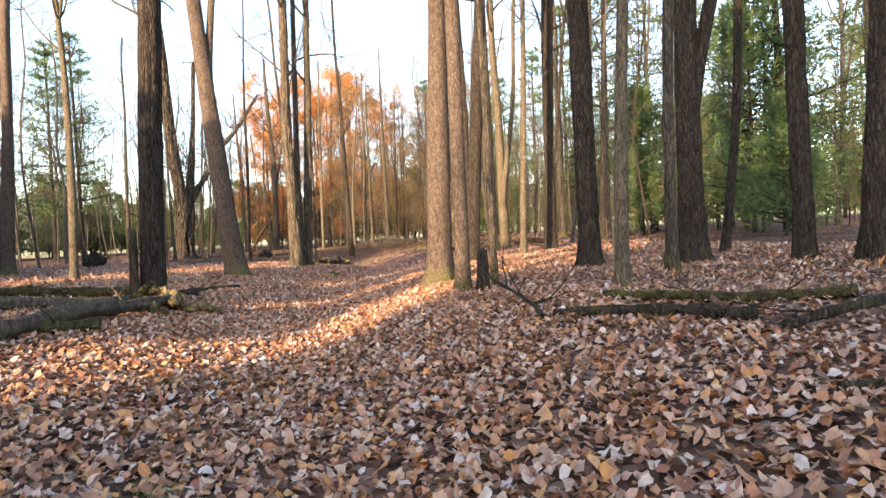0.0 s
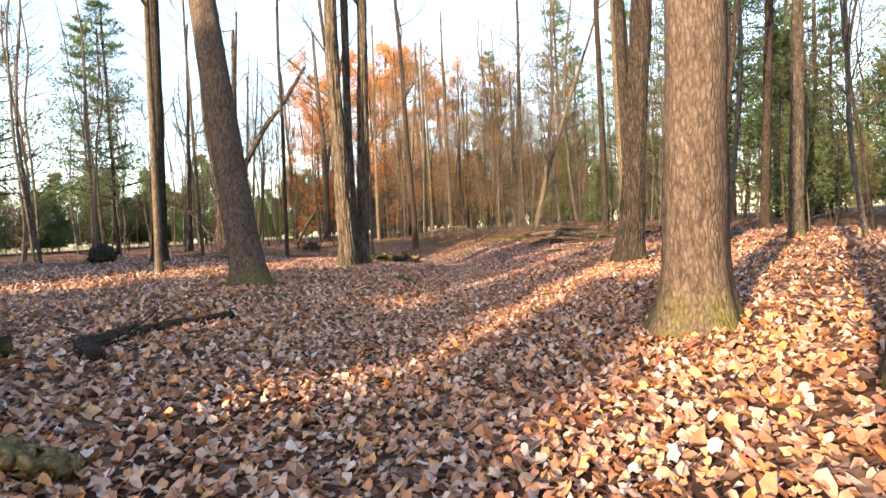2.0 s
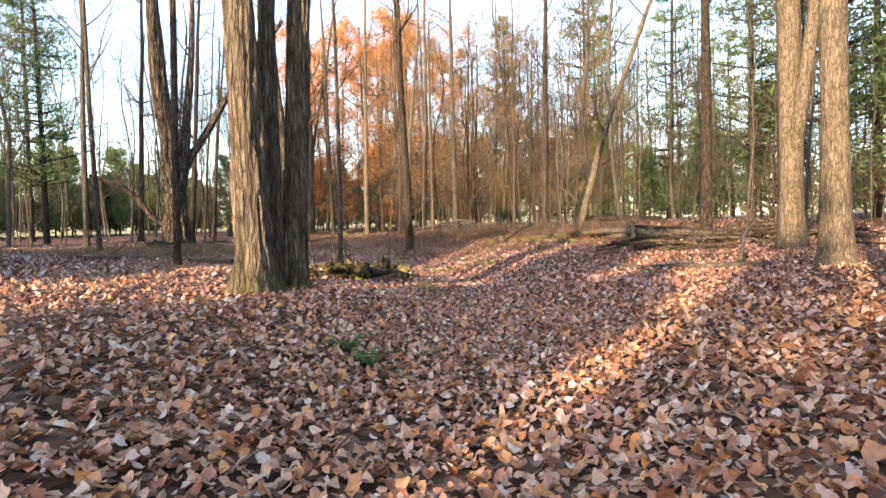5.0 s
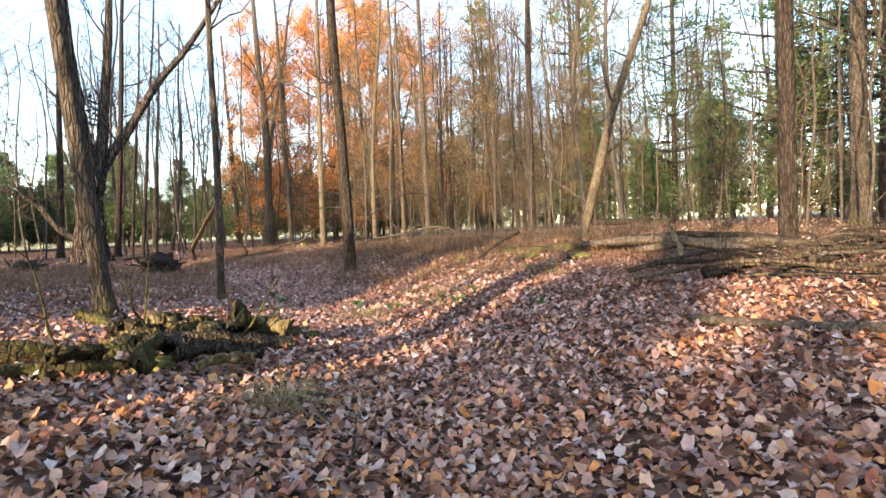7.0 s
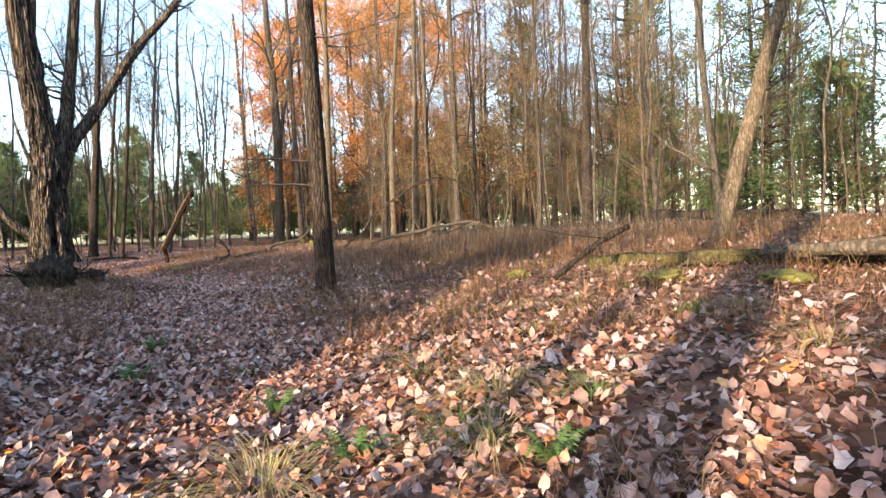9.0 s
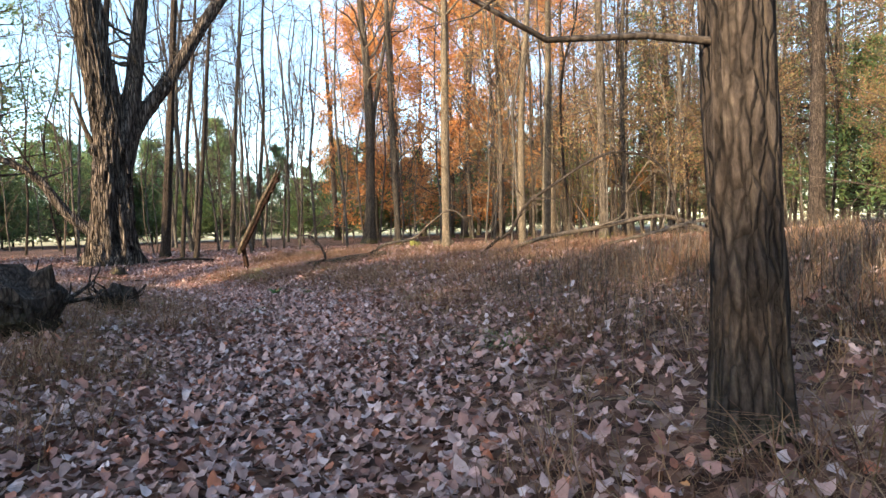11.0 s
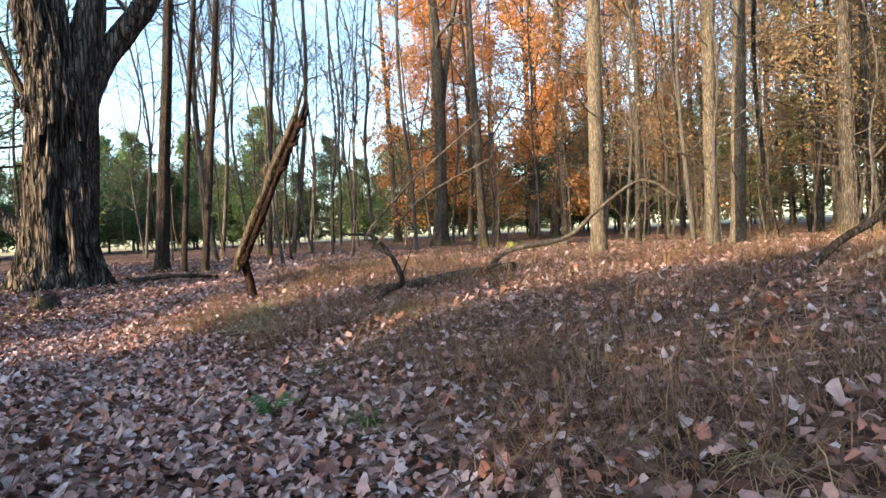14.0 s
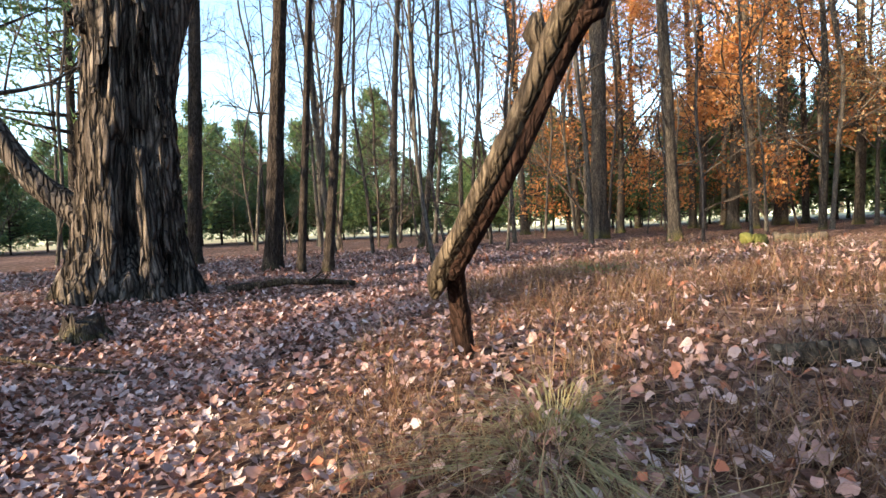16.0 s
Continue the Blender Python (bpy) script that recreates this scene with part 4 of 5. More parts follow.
bough([(-10.4, 37.95, 0.03), (-9.9, 38.1, 0.06), (-9.4, 38.4, 0.14), (-8.8, 38.9, 0.2)], 0.06, 0.08, "pale fallen log in dry grass", 7, DEADWOOD, 1)
log([(-15.4, 37.2, 0.02), (-14.8, 37.4, 0.02), (-14.3, 37.6)], 0.015, 0.012, DEADWOOD, "pale stick on the leaves", seed=61, name="stick", stubs=0, category="stick")
stump(-15.35, 37.9, 0.13, 0.16, BARK_DARK, "low dark stump in the leaves", 8)
log([(-15.6, 39.6), (-15.1, 40.0, 0.06), (-14.6, 40.6)], 0.05, 0.03, BARK_DARK, "dark branch at the foot of the maple", seed=62, name="dead_branch", stubs=3, category="branch")
log([(-10.2, 48.4), (-9.8, 48.2), (-9.3, 48.3)], 0.1, 0.09, LOGWOOD, "cut log lying before the trees", seed=63, stubs=0)
log([(-10.65, 47.2), (-10.35, 47.1)], 0.12, 0.12, STONE_Y, "yellow cut log end in the sun", seed=64, stubs=0, rough=0.03)

# ---- woods round about ----
def spread(rg, n, boxes, gap, clear=3.2, taken=None):
    """Places for n trees in the given boxes (x0, y0, x1, y1), apart from each other and off the trail."""
    out, taken = [], list(taken or [])
    for _ in range(n * 30):
        b = boxes[rg.integers(len(boxes))]
        x, y = rg.uniform(b[0], b[2]), rg.uniform(b[1], b[3])
        if off_trail(x, y) > clear and all(math.hypot(x - a, y - c) > gap for a, c in taken):
            out.append((x, y))
            taken.append((x, y))
            if len(out) == n:
                break
    return out


def scatter(kinds, places, rg, lo=0.8, hi=1.15):
    for k, (x, y) in enumerate(places):
        s = rg.uniform(lo, hi)
        src = kinds[rg.integers(len(kinds))]
        c = copy_thing(src, pose(x, y, gz(x, y) - 0.05, 0, 0, rg.uniform(0, 360)))
        c.scale = (s, s, s)


rng = np.random.default_rng(300)
bare = [tree(-30 + 3 * k, 58 + 2 * k, r, 0.01, 0.0, h, (0.3, -0.25), m, "leafless woodland tree with thin grey branches", seed=200 + k, crown_from=0.22, limbs=15, stubs=3, flare=0.4, joined=True, wob=0.16, reach=1.15, forks=[(h * q, 0.12, 0.07, r * 0.55)])
        for k, (r, h, m, q) in enumerate([(0.08, 14, BARK_FAR, 0.3), (0.055, 12, BARK_DARK, 0.4), (0.1, 16, BARK_FAR, 0.25), (0.04, 10, BARK_FAR, 0.2), (0.065, 13, BARK_FAR, 0.35), (0.045, 12, BARK_DARK, 0.5)])]
thin = [tree(-20 + 2 * k, 62, 0.022 + 0.007 * k, 0.02, 0.01, 6.5 + k, (0.12, 0.08), m, "thin leafless sapling with fine twigs", name="sapling", seed=230 + k, crown_from=0.08, limbs=15, flare=0.2, group="saplings", reach=1.25, joined=True, wob=0.14)
        for k, m in enumerate([TWIG, BARK_FAR, TWIG, BARK_FAR])]
oaks = [leafy_tree(-15.5 + 3 * k, 60 + 2 * k, 15 + k, 0.16, ORANGE, "oak full of bright orange autumn leaves", 400 + k, 12000, 0.1, 0.072, 0.3) for k in range(3)]
russets = [leafy_tree(-3 + 4 * k, 56 + k, 13 + 2 * k, 0.1, RUSSET, "autumn tree with sparse russet leaves", 410 + k, 7000, 0.12, 0.04, 0.24) for k in range(3)]
yellows = [leafy_tree(6 + 4 * k, 50 + k, 12 + 2 * k, 0.1, YELLOW, "autumn tree with yellow-green leaves", 420 + k, 7000, 0.14, 0.04, 0.24) for k in range(2)]
pines = [pine(10 + 4 * k, 34 + 4 * k, 17 + k, 0.17, 430 + k, 0.2, dens=0.9, blade=1.5, each=8, puff=0.7) for k in range(3)]
young = [pine(-44 + 6 * k, 66, 7.5 + k, 0.09, 440 + k, 0.1, "bushy young pine at the edge of the field", 0.34, 8, blade=1.6, each=9, puff=1.5) for k in range(3)]

# orange grove beyond the forked tree
scatter(oaks, [(-18.5, 64.5), (-17, 60.5), (-13, 63.5), (-10.5, 58.5), (-12, 69), (-16.5, 70), (-8.5, 66), (-20, 68), (-7.3, 60), (-5.2, 57.5)], rng, 0.85, 1.1)
scatter(russets, spread(rng, 26, [(-8, 48, 14, 62), (-3, 45, 9, 54)], 2.4), rng, 0.5, 1.05)
scatter(yellows, spread(rng, 24, [(5, 43, 16, 60), (-5, 50, 8, 62), (12, 14, 22, 40)], 2.6), rng, 0.5, 1.05)
scatter(pines, spread(rng, 11, [(12, 14, 26, 34), (5, 34, 18, 56), (-1, 48, 8, 60)], 3.4, 9), rng, 0.5, 1.1)
scatter(young, [(-9, 72), (-7, 69.5), (-5, 68), (-3, 71), (-11, 75), (0, 66), (3, 64.5), (-13, 74), (-6, 74), (6, 62)], rng, 0.8, 1.15)
scatter(young, [(6, 43), (8.5, 41), (4.2, 46.5), (9.5, 37), (11, 31), (9.5, 26.5), (12, 22), (10.5, 17.5), (13, 27), (14, 34)], rng, 0.5, 0.95)
scatter(russets, spread(rng, 46, [(-4, 45, 14, 56), (8, 22, 20, 44), (2, 36, 12, 50)], 1.6, 7), rng, 0.2, 0.42)
scatter(pines, [(-24, 40), (-27, 34), (-32, 23), (-30, 46)], rng, 0.8, 1.0)
scatter(bare, spread(rng, 34, [(-10, 44, 14, 64), (5, 14, 24, 44), (3, 30, 16, 50)], 1.8, 5), rng, 0.65, 1.15)
scatter(bare, spread(rng, 34, [(-44, 20, -14, 56), (-30, 46, -15, 62)], 2.4, 6), rng, 0.75, 1.1)
scatter(thin, spread(rng, 84, [(-8, 37, 8, 54), (0, 29, 9, 44), (4, 18, 14, 34)], 0.7, 4.5), rng, 0.4, 1.0)
scatter(thin, spread(rng, 60, [(-40, 24, -14, 56), (-26, 46, -10, 60)], 1.2, 6), rng, 0.7, 1.7)
scatter(bare, spread(rng, 26, [(-10, 45, 0, 60), (-7, 41, 4, 52)], 1.3, 6), rng, 0.6, 1.0)
scatter(russets, [(-6.5, 52.5), (-2.5, 49.5), (-8.8, 55), (-0.5, 45.5), (-4.5, 57), (1.5, 52)], rng, 0.6, 1.0)
# young pines before the field
belt = []
for k in range(84):
    a = radians(6 + 124 * (k + rng.uniform(-0.3, 0.3)) / 84)
    q = rng.uniform(41, 52)
    belt.append((-5 - q * math.sin(a), 30 + q * math.cos(a)))
scatter(young, belt, rng, 0.5, 0.88)
edge = []
for k in range(60):
    a = radians(-2 - 118 * (k + rng.uniform(-0.3, 0.3)) / 60)
    q = rng.uniform(36, 50)
    edge.append((-5 - q * math.sin(a), 30 + q * math.cos(a)))
scatter(pines + yellows + young + russets, edge, rng, 0.5, 0.95)
# unseen conifers added behind the walker as sun blockers, with gaps for streaks
sun_blockers = [pine(-34 - 5 * k, -8 - 9 * k, 10, 0.1, 450 + k, 0.04, "unseen slim dense dark conifer added to block the sun", 0.11, 5, blade=2.4, each=6) for k in range(2)]
rng = np.random.default_rng(320)
across = np.array([(0.883 * p[0] - 0.469 * p[1], p[0], p[1]) for p in TRAIL])[::-1]
GAPS = [(-3.85, -3.3), (-4.35, -4.15), (-6.2, -5.9), (-8.6, -8.2), (-14.4, -12.4), (-29.2, -27.6), (-31.2, -30.4), (-34.4, -32.4)]
for row, back in enumerate((19, 23)):
    for u in np.arange(-40 + 0.45 * row, 14, 0.85):
        u = u + rng.uniform(-0.15, 0.15)
        if any(a - 0.35 < u < b + 0.35 for a, b in GAPS) or rng.uniform() < 0.06:
            continue
        past = min(0.0, u - across[0, 0])
        x = float(np.interp(u, across[:, 0], across[:, 1])) + 0.883 * past + sun_dir.x * back / math.cos(SUN_EL)
        y = float(np.interp(u, across[:, 0], across[:, 2])) - 0.469 * past + sun_dir.y * back / math.cos(SUN_EL)
        s = rng.uniform(0.75, 0.95) * (1.45 if u > -2 else 0.8 if u > -15 else 0.76)
        copy_thing(sun_blockers[row % 2], pose(x, y, gz(x, y) - 0.05, 0, 0, rng.uniform(0, 360))).scale = (min(s, 1.0), min(s, 1.0), s)
# taller pines out of view, added only to shade the right-hand woods
for u in np.arange(3.4, 14, 2.8):
    back = 30 + 5 * rng.uniform()
    x, y = 0.883 * u + sun_dir.x * back, -0.469 * u + 6 + sun_dir.y * back
    copy_thing(pines[int(rng.integers(3))], pose(x, y, gz(x, y) - 0.05, 0, 0, rng.uniform(0, 360))).scale = (1.15, 1.15, 1.25)

# ---- woods beyond the fields ----
rng = np.random.default_rng(500)
fn = 26000
fa, fq = rng.uniform(0, 6.283, fn), rng.uniform(112, 150, fn)
fx, fy = -5 + fq * np.cos(fa), 30 + fq * np.sin(fa)
crest = 8.5 + 2.0 * np.sin(fa * 31) + 1.5 * np.sin(fa * 77 + 1) + 1.0 * np.sin(fa * 170)
far = leaf_cloud(rng, np.stack([fx, fy, rise(fx, fy) + crest * rng.uniform(0, 1, fn) ** 0.8], -1), 30000, 0.75, 0.3)
FARWOOD = leafy("far_woods", [(0.07, 0.08, 0.05), (0.13, 0.1, 0.07), (0.1, 0.11, 0.06), (0.17, 0.12, 0.08)], 0.1)
tagged(new("far_woods", far.mesh("far_woods", FARWOOD, False)), "grey-green woods beyond the fields", "woods", kind="stuff")

# ---- fallen leaves ----
LOBED = ([1.02, 0.84, 0.98, 0.8, 0.86, 0.8, 0.84, 0.78, 0.96, 0.84], [0, 0.42, 0.98, 1.5, 2.15, 3.14, 4.1, 4.78, 5.3, 5.86])
OVAL = ([1.2, 0.72, 0.62, 1.1, 0.64, 0.7], [0, 0.8, 2.1, 3.14, 4.2, 5.5])


def leaves_at(x, y, size, rg, lift, shape):
    """Curled, tilted leaves of the given outline lying at x, y: arrays of vertices and faces."""
    n = len(x)
    out, ang = np.array(shape[0]), np.array(shape[1])
    k = len(out)
    s = size[:, None]
    wide = rg.uniform(0.65, 1.1, (n, 1))
    px = np.cos(ang) * out * s * (1 + rg.normal(0, 0.1, (n, k)))
    py = np.sin(ang) * out * s * wide * (1 + rg.normal(0, 0.1, (n, k)))
    curl = rg.uniform(-0.8, 1.3, (n, 1))
    fold = rg.uniform(-0.5, 0.95, (n, 1))
    twist = rg.normal(0, 0.45, (n, 1))
    pz = curl * (px**2) / s * 0.8 + fold * np.abs(py) * 0.65 + twist * px * py / s + rg.normal(0, 0.07, (n, k)) * s
    P = np.concatenate([np.zeros((n, 1, 3)), np.stack([px, py, pz], -1)], 1)
    tx, ty, tz = rg.normal(0, 0.38, n), rg.normal(0, 0.38, n), rg.uniform(0, 6.283, n)
    c, sn = np.cos(tz), np.sin(tz)
    X0 = P[..., 0] * c[:, None] - P[..., 1] * sn[:, None]
    Y0 = P[..., 0] * sn[:, None] + P[..., 1] * c[:, None]
    Z0 = P[..., 2] + X0 * tx[:, None] + Y0 * ty[:, None]
    Z0 = Z0 - Z0.min(axis=1)[:, None] * 0.75
    V = np.stack([X0 + x[:, None], Y0 + y[:, None], Z0 + (rise(x, y) + lift)[:, None]], -1)
    base = np.arange(n)[:, None, None] * (k + 1)
    fan = np.array([(0, 1 + j, 1 + (j + 1) % k) for j in range(k)])
    return V.reshape(-1, 3), (base + fan).reshape(-1, 3)


def big_mesh(name, V, F, mat):
    me2 = bpy.data.meshes.new(name)
    me2.vertices.add(len(V))
    me2.vertices.foreach_set("co", np.ascontiguousarray(V, np.float32).ravel())
    m = F.shape[1]
    me2.loops.add(F.size)
    me2.loops.foreach_set("vertex_index", np.ascontiguousarray(F, np.int32).ravel())
    me2.polygons.add(len(F))
    me2.polygons.foreach_set("loop_start", np.arange(0, F.size, m, dtype=np.int32))
    me2.update(calc_edges=True)
    me2.polygons.foreach_set("use_smooth", np.ones(len(F), bool))
    me2.materials.append(mat)
    return me2


def grassy(x, y):
    """How grassy the floor is, 0 to 1: along the second half of the trail, mostly on its sunny far side."""
    d = off_trail(x, y)
    side = x - np.interp(y, TRAIL[:, 1], TRAIL[:, 0])
    right = np.clip((side - 0.45) / 0.9, 0, 1) * np.clip((y - 21) / 5, 0, 1) * np.clip((y - 20) / 8, 0.45, 1)
    left = 0.8 * np.clip((-side - 0.6) / 1.0, 0, 1) * np.clip((y - 22) / 4, 0, 1) * np.clip((34 - y) / 2.5, 0.06, 1)
    a = np.maximum(right, left) * np.clip(1.25 - 0.06 * np.maximum(d - 5, 0), 0.12, 1)
    patch = 0.55 + 0.45 * np.sin(1.1 * x + 1.3 * np.sin(0.9 * y)) * np.sin(1.0 * y + 0.6)
    return np.clip(a * (0.5 + 0.6 * patch) * np.interp(y, [34, 37], [1, 0.7]), 0, 1)


rng = np.random.default_rng(600)
x = rng.uniform(-25, 8, 1600000)
y = rng.uniform(-1, 54, 1600000)
d = off_trail(x, y)
keep = rng.uniform(0, 1, len(x)) < np.select([d < 1.8, d < 2.8, d < 5, d < 9, d < 14], [0.95, 0.75, 0.36, 0.13, 0.04], 0.0) * (1 - 0.82 * grassy(x, y)) * np.where(y < 0.5, 0.5, 1)
x, y, d = x[keep], y[keep], d[keep]
size = (0.014 + 0.025 * rng.beta(1.7, 2.6, len(x))) * np.where(d > 5, 1.5, 1.0)
warm = y + rng.normal(0, 2.5, len(x)) < 20
near = d < 3.2
for season, mat, label in ((warm, LITTER_WARM, "thick layer of dry orange-brown and tan fallen leaves"), (~warm, LITTER, "dry pale, brown and grey-pink fallen leaves")):
    for sel, shape in ((season & near, LOBED), (season & ~near, OVAL)):
        V, F = leaves_at(x[sel], y[sel], size[sel], rng, rng.uniform(0.0, 0.03, sel.sum()) + grassy(x[sel], y[sel]) * rng.uniform(0, 0.07, sel.sum()), shape)
        tagged(new("leaf_litter", big_mesh("leaf_litter", V, F, mat)), label, "leaves", kind="stuff")

# ---- dry grass and weeds ----
def blades(x, y, h, rg, width, lean, mat, name, label):
    n = len(x)
    a = rg.uniform(0, 6.283, n)
    l1 = lean * rg.uniform(0.2, 1.3, n)
    dx, dy = np.cos(a) * l1 * h, np.sin(a) * l1 * h
    wx, wy = -np.sin(a) * width, np.cos(a) * width
    z = rise(x, y) - 0.01
    P = np.stack([np.stack([x - wx, y - wy, z], -1), np.stack([x + wx, y + wy, z], -1),
                  np.stack([x + dx * 0.35 + wx * 0.8, y + dy * 0.35 + wy * 0.8, z + h * 0.6], -1), np.stack([x + dx * 0.35 - wx * 0.8, y + dy * 0.35 - wy * 0.8, z + h * 0.6], -1),
                  np.stack([x + dx, y + dy, z + h * (1 - 0.25 * l1)], -1)], 1)
    b = np.arange(n)[:, None] * 5
    F = np.concatenate([b + np.array([0, 1, 2]), b + np.array([0, 2, 3]), b + np.array([3, 2, 4])], 1).reshape(-1, 3)
    return tagged(new(name, big_mesh(name, P.reshape(-1, 3), F, mat)), label, "grass", kind="stuff")


rng = np.random.default_rng(610)
x, y = rng.uniform(-20, 5, 620000), rng.uniform(20, 50, 620000)
keep = rng.uniform(0, 1, len(x)) < grassy(x, y) ** 1.3 * np.clip(1.1 - off_trail(x, y) / 16, 0.04, 1) * 0.85
x, y = x[keep], y[keep]
h = rng.uniform(0.04, 0.18, len(x)) * (0.6 + 0.7 * grassy(x, y))
blades(x, y, h, rng, 0.0022, 1.9, GRASS, "dry_grass", "dead brown grass and weeds among the leaves")
cx, cy = rng.uniform(-24, 5, 460), rng.uniform(22, 52, 460)
keep = (grassy(cx, cy) > 0.35) & (off_trail(cx, cy) > 1.0)
cx, cy = np.repeat(cx[keep], 26), np.repeat(cy[keep], 26)
x, y = cx + rng.normal(0, 0.16, len(cx)), cy + rng.normal(0, 0.16, len(cx))
blades(x, y, rng.uniform(0.15, 0.42, len(x)), rng, 0.0018, 0.7, GRASS, "weed_stalks", "thin standing dead weed stalks")
cx, cy = rng.uniform(-13, 2, 1300), rng.uniform(23, 42, 1300)
keep = (rng.uniform(0, 1, 1300) < grassy(cx, cy)) & (off_trail(cx, cy) > 0.75) & (off_trail(cx, cy) < 7)
cx, cy = np.repeat(cx[keep], 210), np.repeat(cy[keep], 210)
ox, oy = rng.normal(0, 0.23, len(cx)), rng.normal(0, 0.23, len(cx))
hh = np.exp(-(ox**2 + oy**2) / 0.08) * rng.uniform(0.08, 0.38, len(cx)) + 0.03
blades(cx + ox, cy + oy, hh, rng, 0.0022, 1.9, WEEDS, "dead_weeds", "matted clumps of dead rust-brown weeds")
x, y = rng.normal(-1.6, 1.9, 7000), rng.normal(31.2, 1.5, 7000)
keep = off_trail(x, y) > 1.6
x, y = x[keep], y[keep]
blades(x, y, rng.uniform(0.12, 0.62, len(x)), rng, 0.0022, 1.0, TWIG, "bramble_thicket", "thicket of thin brown bramble and weed stems")


def tuft(x, y, r, h, mat, label, seed, n=150, name="grass_tuft", lean=1.1):
    rg = np.random.default_rng(seed)
    top = thing(name, x, y, label, "grass tuft", "grass tufts")
    geo = Geo()
    for _ in range(n):
        a, q = rg.uniform(0, 6.28), rg.uniform(0, r * 0.35)
        p = np.array([math.cos(a) * q, math.sin(a) * q, -0.01])
        hh, ll = h * rg.uniform(0.25, 0.85), lean * rg.uniform(0.5, 1.5) * r
        o = np.array([math.cos(a + rg.normal(0, 0.5)), math.sin(a + rg.normal(0, 0.5)), 0])
        s = np.array([-o[1], o[0], 0]) * 0.0022
        pts = [p, p + o * ll * 0.35 + np.array([0, 0, hh * 0.75]), p + o * ll * 0.8 + np.array([0, 0, hh * 0.8]), p + o * ll * 1.25 + np.array([0, 0, hh * 0.3])]
        geo.add([pts[0] - s, pts[0] + s, pts[1] - s, pts[1] + s, pts[2] - s * 0.7, pts[2] + s * 0.7, pts[3]], [(0, 1, 3, 2), (2, 3, 5, 4), (4, 5, 6)])
    tagged(part("tussock", geo, mat, top, smooth=False), kind="stuff")


tuft(-2.35, 20.1, 0.3, 0.24, STRAW, "straw-coloured drooping grass tuft", 1)
tuft(-2.6, 23.75, 0.28, 0.24, STRAW, "sunlit straw-coloured grass tuft", 2)
tuft(-1.75, 24.4, 0.24, 0.2, STRAW, "sunlit straw-coloured grass tuft", 3)
tuft(-11.05, 36.95, 0.36, 0.17, STRAW, "pale drooping grass tuft beside the trail", 4, 240)
tuft(-10.7, 36.55, 0.32, 0.18, STRAW, "grey-green drooping grass tuft", 5, 220)
tuft(-11.1, 37.15, 0.26, 0.25, STRAW, "pale grass tuft at the foot of the snag", 6)
tuft(-9.2, 36.6, 0.3, 0.2, STRAW, "grey dry grass tuft", 7)
tuft(-8.75, 31.4, 0.14, 0.12, GREEN, "small green grass tuft", 8, 110)
tuft(-12.0, 41.6, 0.45, 0.22, GREEN, "patch of green grass", 9, 200)
tuft(-2.3, 23.2, 0.14, 0.1, GREEN, "small green grass tuft", 10, 80)
for k, (x, y) in enumerate([(-1.6, 9.9), (-2.3, 12.6), (-2.1, 16.2), (-2.0, 16.9), (-0.9, 10.9), (-1.2, 4.6), (-4.3, 26.4), (-3.4, 25.4), (-2.2, 24.9), (-4.9, 27.5), (-8.2, 32.6), (-9.3, 35.3), (-7.0, 33.9), (-0.5, 3.0)]):
    tuft(x, y, 0.14, 0.09, GREEN if k % 3 else STRAW, "small green sprig of grass among leaves", 30 + k, 46)


rng = np.random.default_rng(650)
for k in range(16):
    tuft(rng.uniform(-2.6, 0.3), rng.uniform(23.6, 27.5), rng.uniform(0.12, 0.24), rng.uniform(0.1, 0.2), (STRAW, GREEN, STRAW)[k % 3], ("sunlit straw-coloured grass tuft", "green grass tuft in sunlight", "sunlit straw-coloured grass tuft")[k % 3], 80 + k, 70)
for k in range(14):
    tuft(rng.uniform(-9.5, -4), rng.uniform(28, 36), rng.uniform(0.12, 0.22), rng.uniform(0.08, 0.16), (GREEN, STRAW)[k % 2], ("low green sprigs among the leaves", "grey straw-coloured grass tuft")[k % 2], 110 + k, 60)


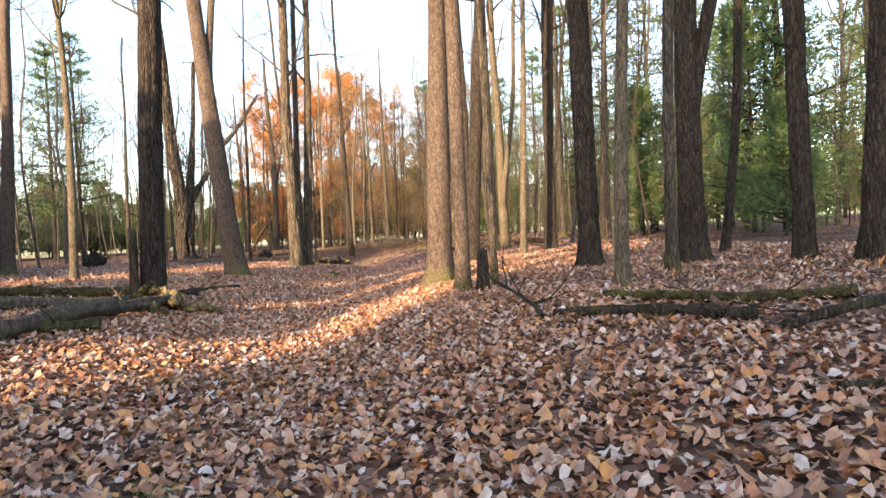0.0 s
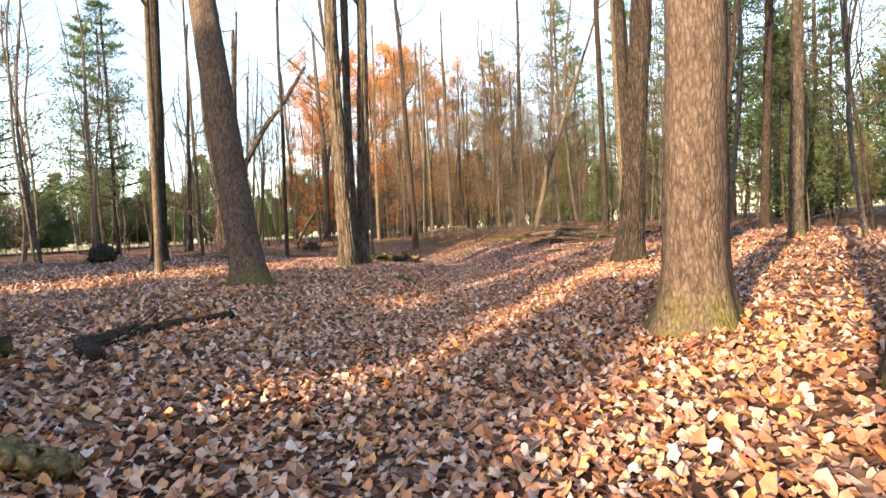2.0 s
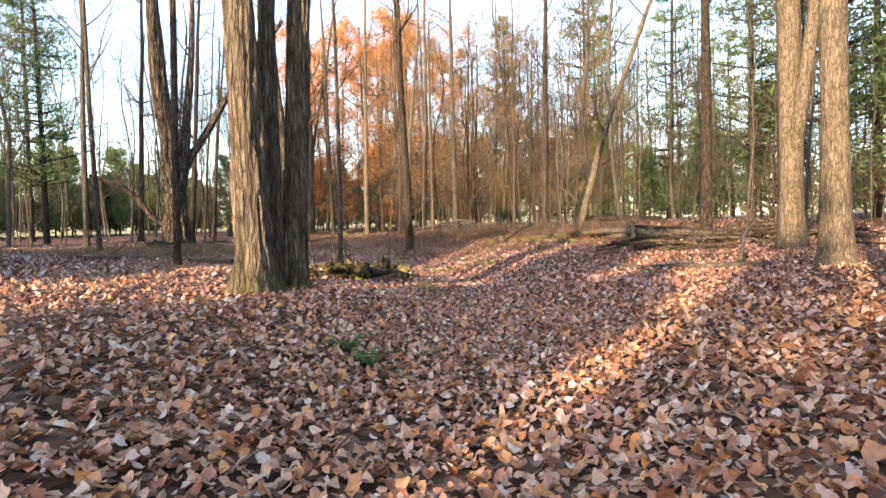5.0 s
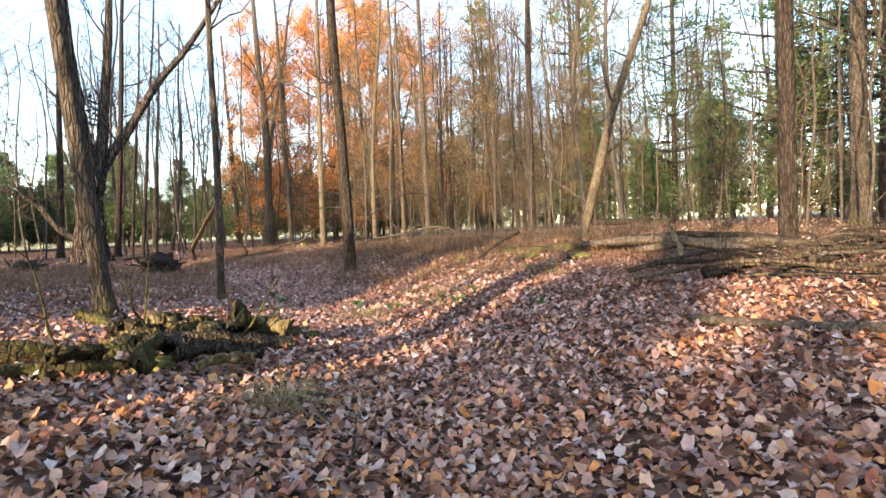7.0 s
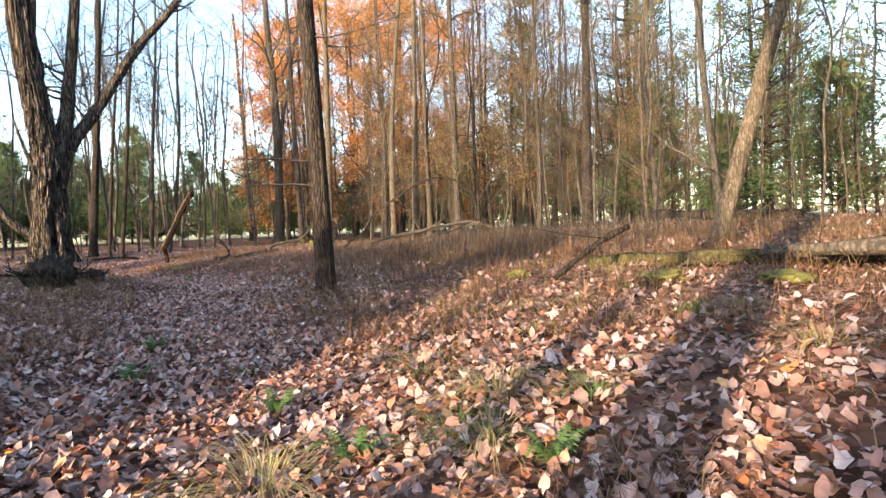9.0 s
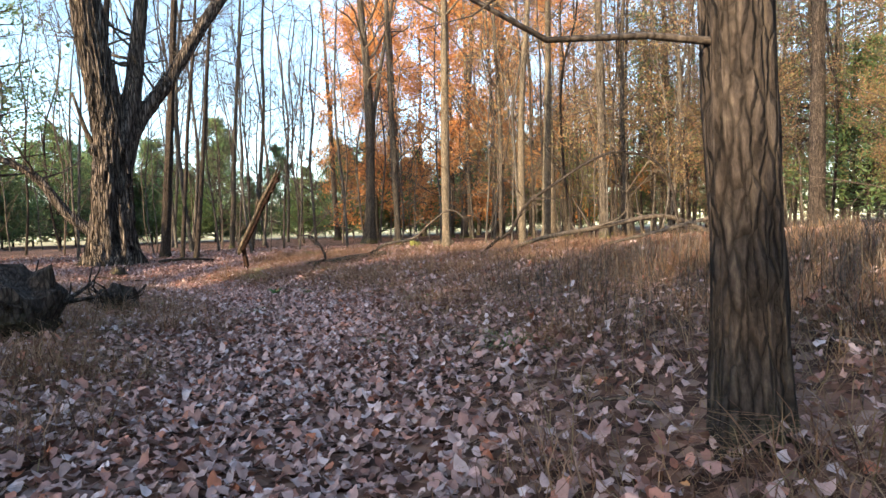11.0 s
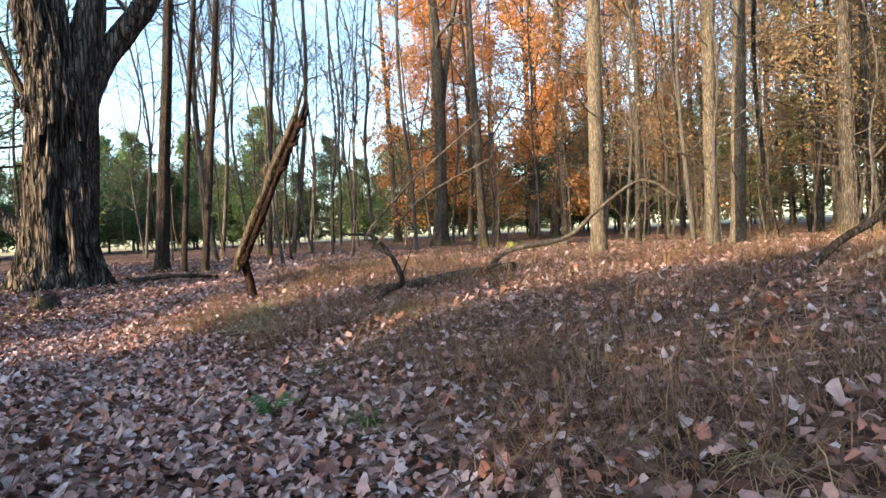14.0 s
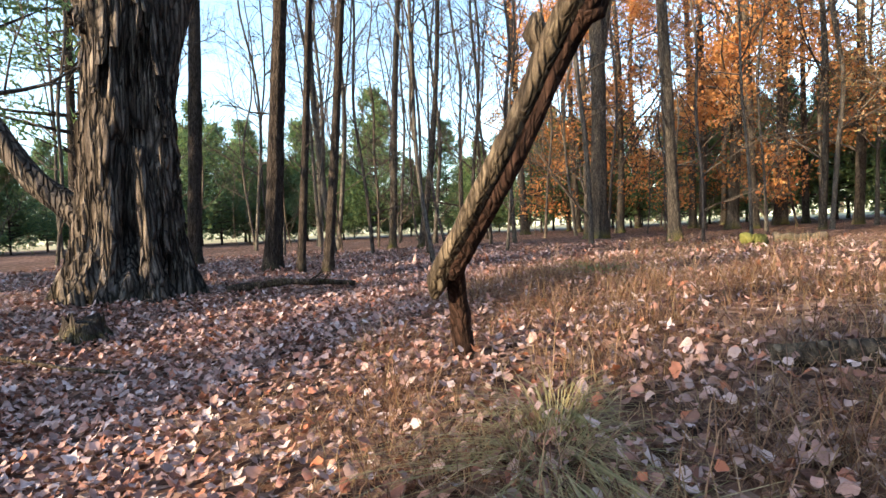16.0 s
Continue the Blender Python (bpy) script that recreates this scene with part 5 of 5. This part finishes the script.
def fern(x, y, seed, s=1.0):
    rg = np.random.default_rng(seed)
    top = thing("fern", x, y, "small green fern among fallen leaves", "fern", "ferns")
    for k in range(5):
        geo = Geo()
        a = k * 1.26 + rg.uniform(-0.4, 0.4)
        o, w = np.array([math.cos(a), math.sin(a), 0]), np.array([-math.sin(a), math.cos(a), 0])
        L = s * rg.uniform(0.16, 0.26)
        spine = [o * L * u + np.array([0, 0, s * 0.13 * math.sin(u * 2.3)]) for u in np.linspace(0.05, 1, 13)]
        tips, faces = [], []
        for i in range(12):
            q = L * 0.36 * (1.05 - i / 12)
            for sd in (-1, 1):
                faces.append((i, 13 + len(tips), i + 1))
                tips.append(spine[i] + w * sd * q + o * q * 0.5)
        geo.add(spine + tips, faces)
        part("frond", geo, FROND, top, smooth=False)


for k, (x, y) in enumerate([(-2.45, 16.6), (-2.25, 16.35), (-2.3, 23.95), (-2.9, 24.6), (-1.55, 23.7), (-0.7, 22.9), (-4.1, 25.2), (-4.6, 26.2), (-9.2, 34.6)]):
    fern(x, y, 60 + k, 0.8)

# mossy cushions
for k, (x, y, r) in enumerate([(-0.5, 26.4, 0.2), (0.2, 26.0, 0.18), (-1.6, 27.4, 0.12), (-3.3, 20.55, 0.14)]):
    mound(x, y, r, 0.1, "flat cushion of yellow-green moss", 70 + k, STONE_Y, "moss_cushion")

# loose sticks on the leaves
rng = np.random.default_rng(700)
for k in range(46):
    t = rng.uniform(0, 1)
    y = rng.uniform(2, 37)
    x0 = float(np.interp(y, TRAIL[:, 1], TRAIL[:, 0]))
    x = x0 + rng.choice([-1, 1]) * rng.uniform(0.5, 3.5)
    a, L = rng.uniform(0, 6.28), rng.uniform(0.25, 0.8)
    log([(x, y), (x + L * 0.5 * math.cos(a) + rng.normal(0, 0.04), y + L * 0.5 * math.sin(a), 0.02), (x + L * math.cos(a), y + L * math.sin(a), 0.01)], rng.uniform(0.006, 0.013), 0.004, (TWIG, DEADWOOD)[k % 2], "thin dry stick on fallen leaves", "stick", 700 + k, 6, stubs=0, category="stick")
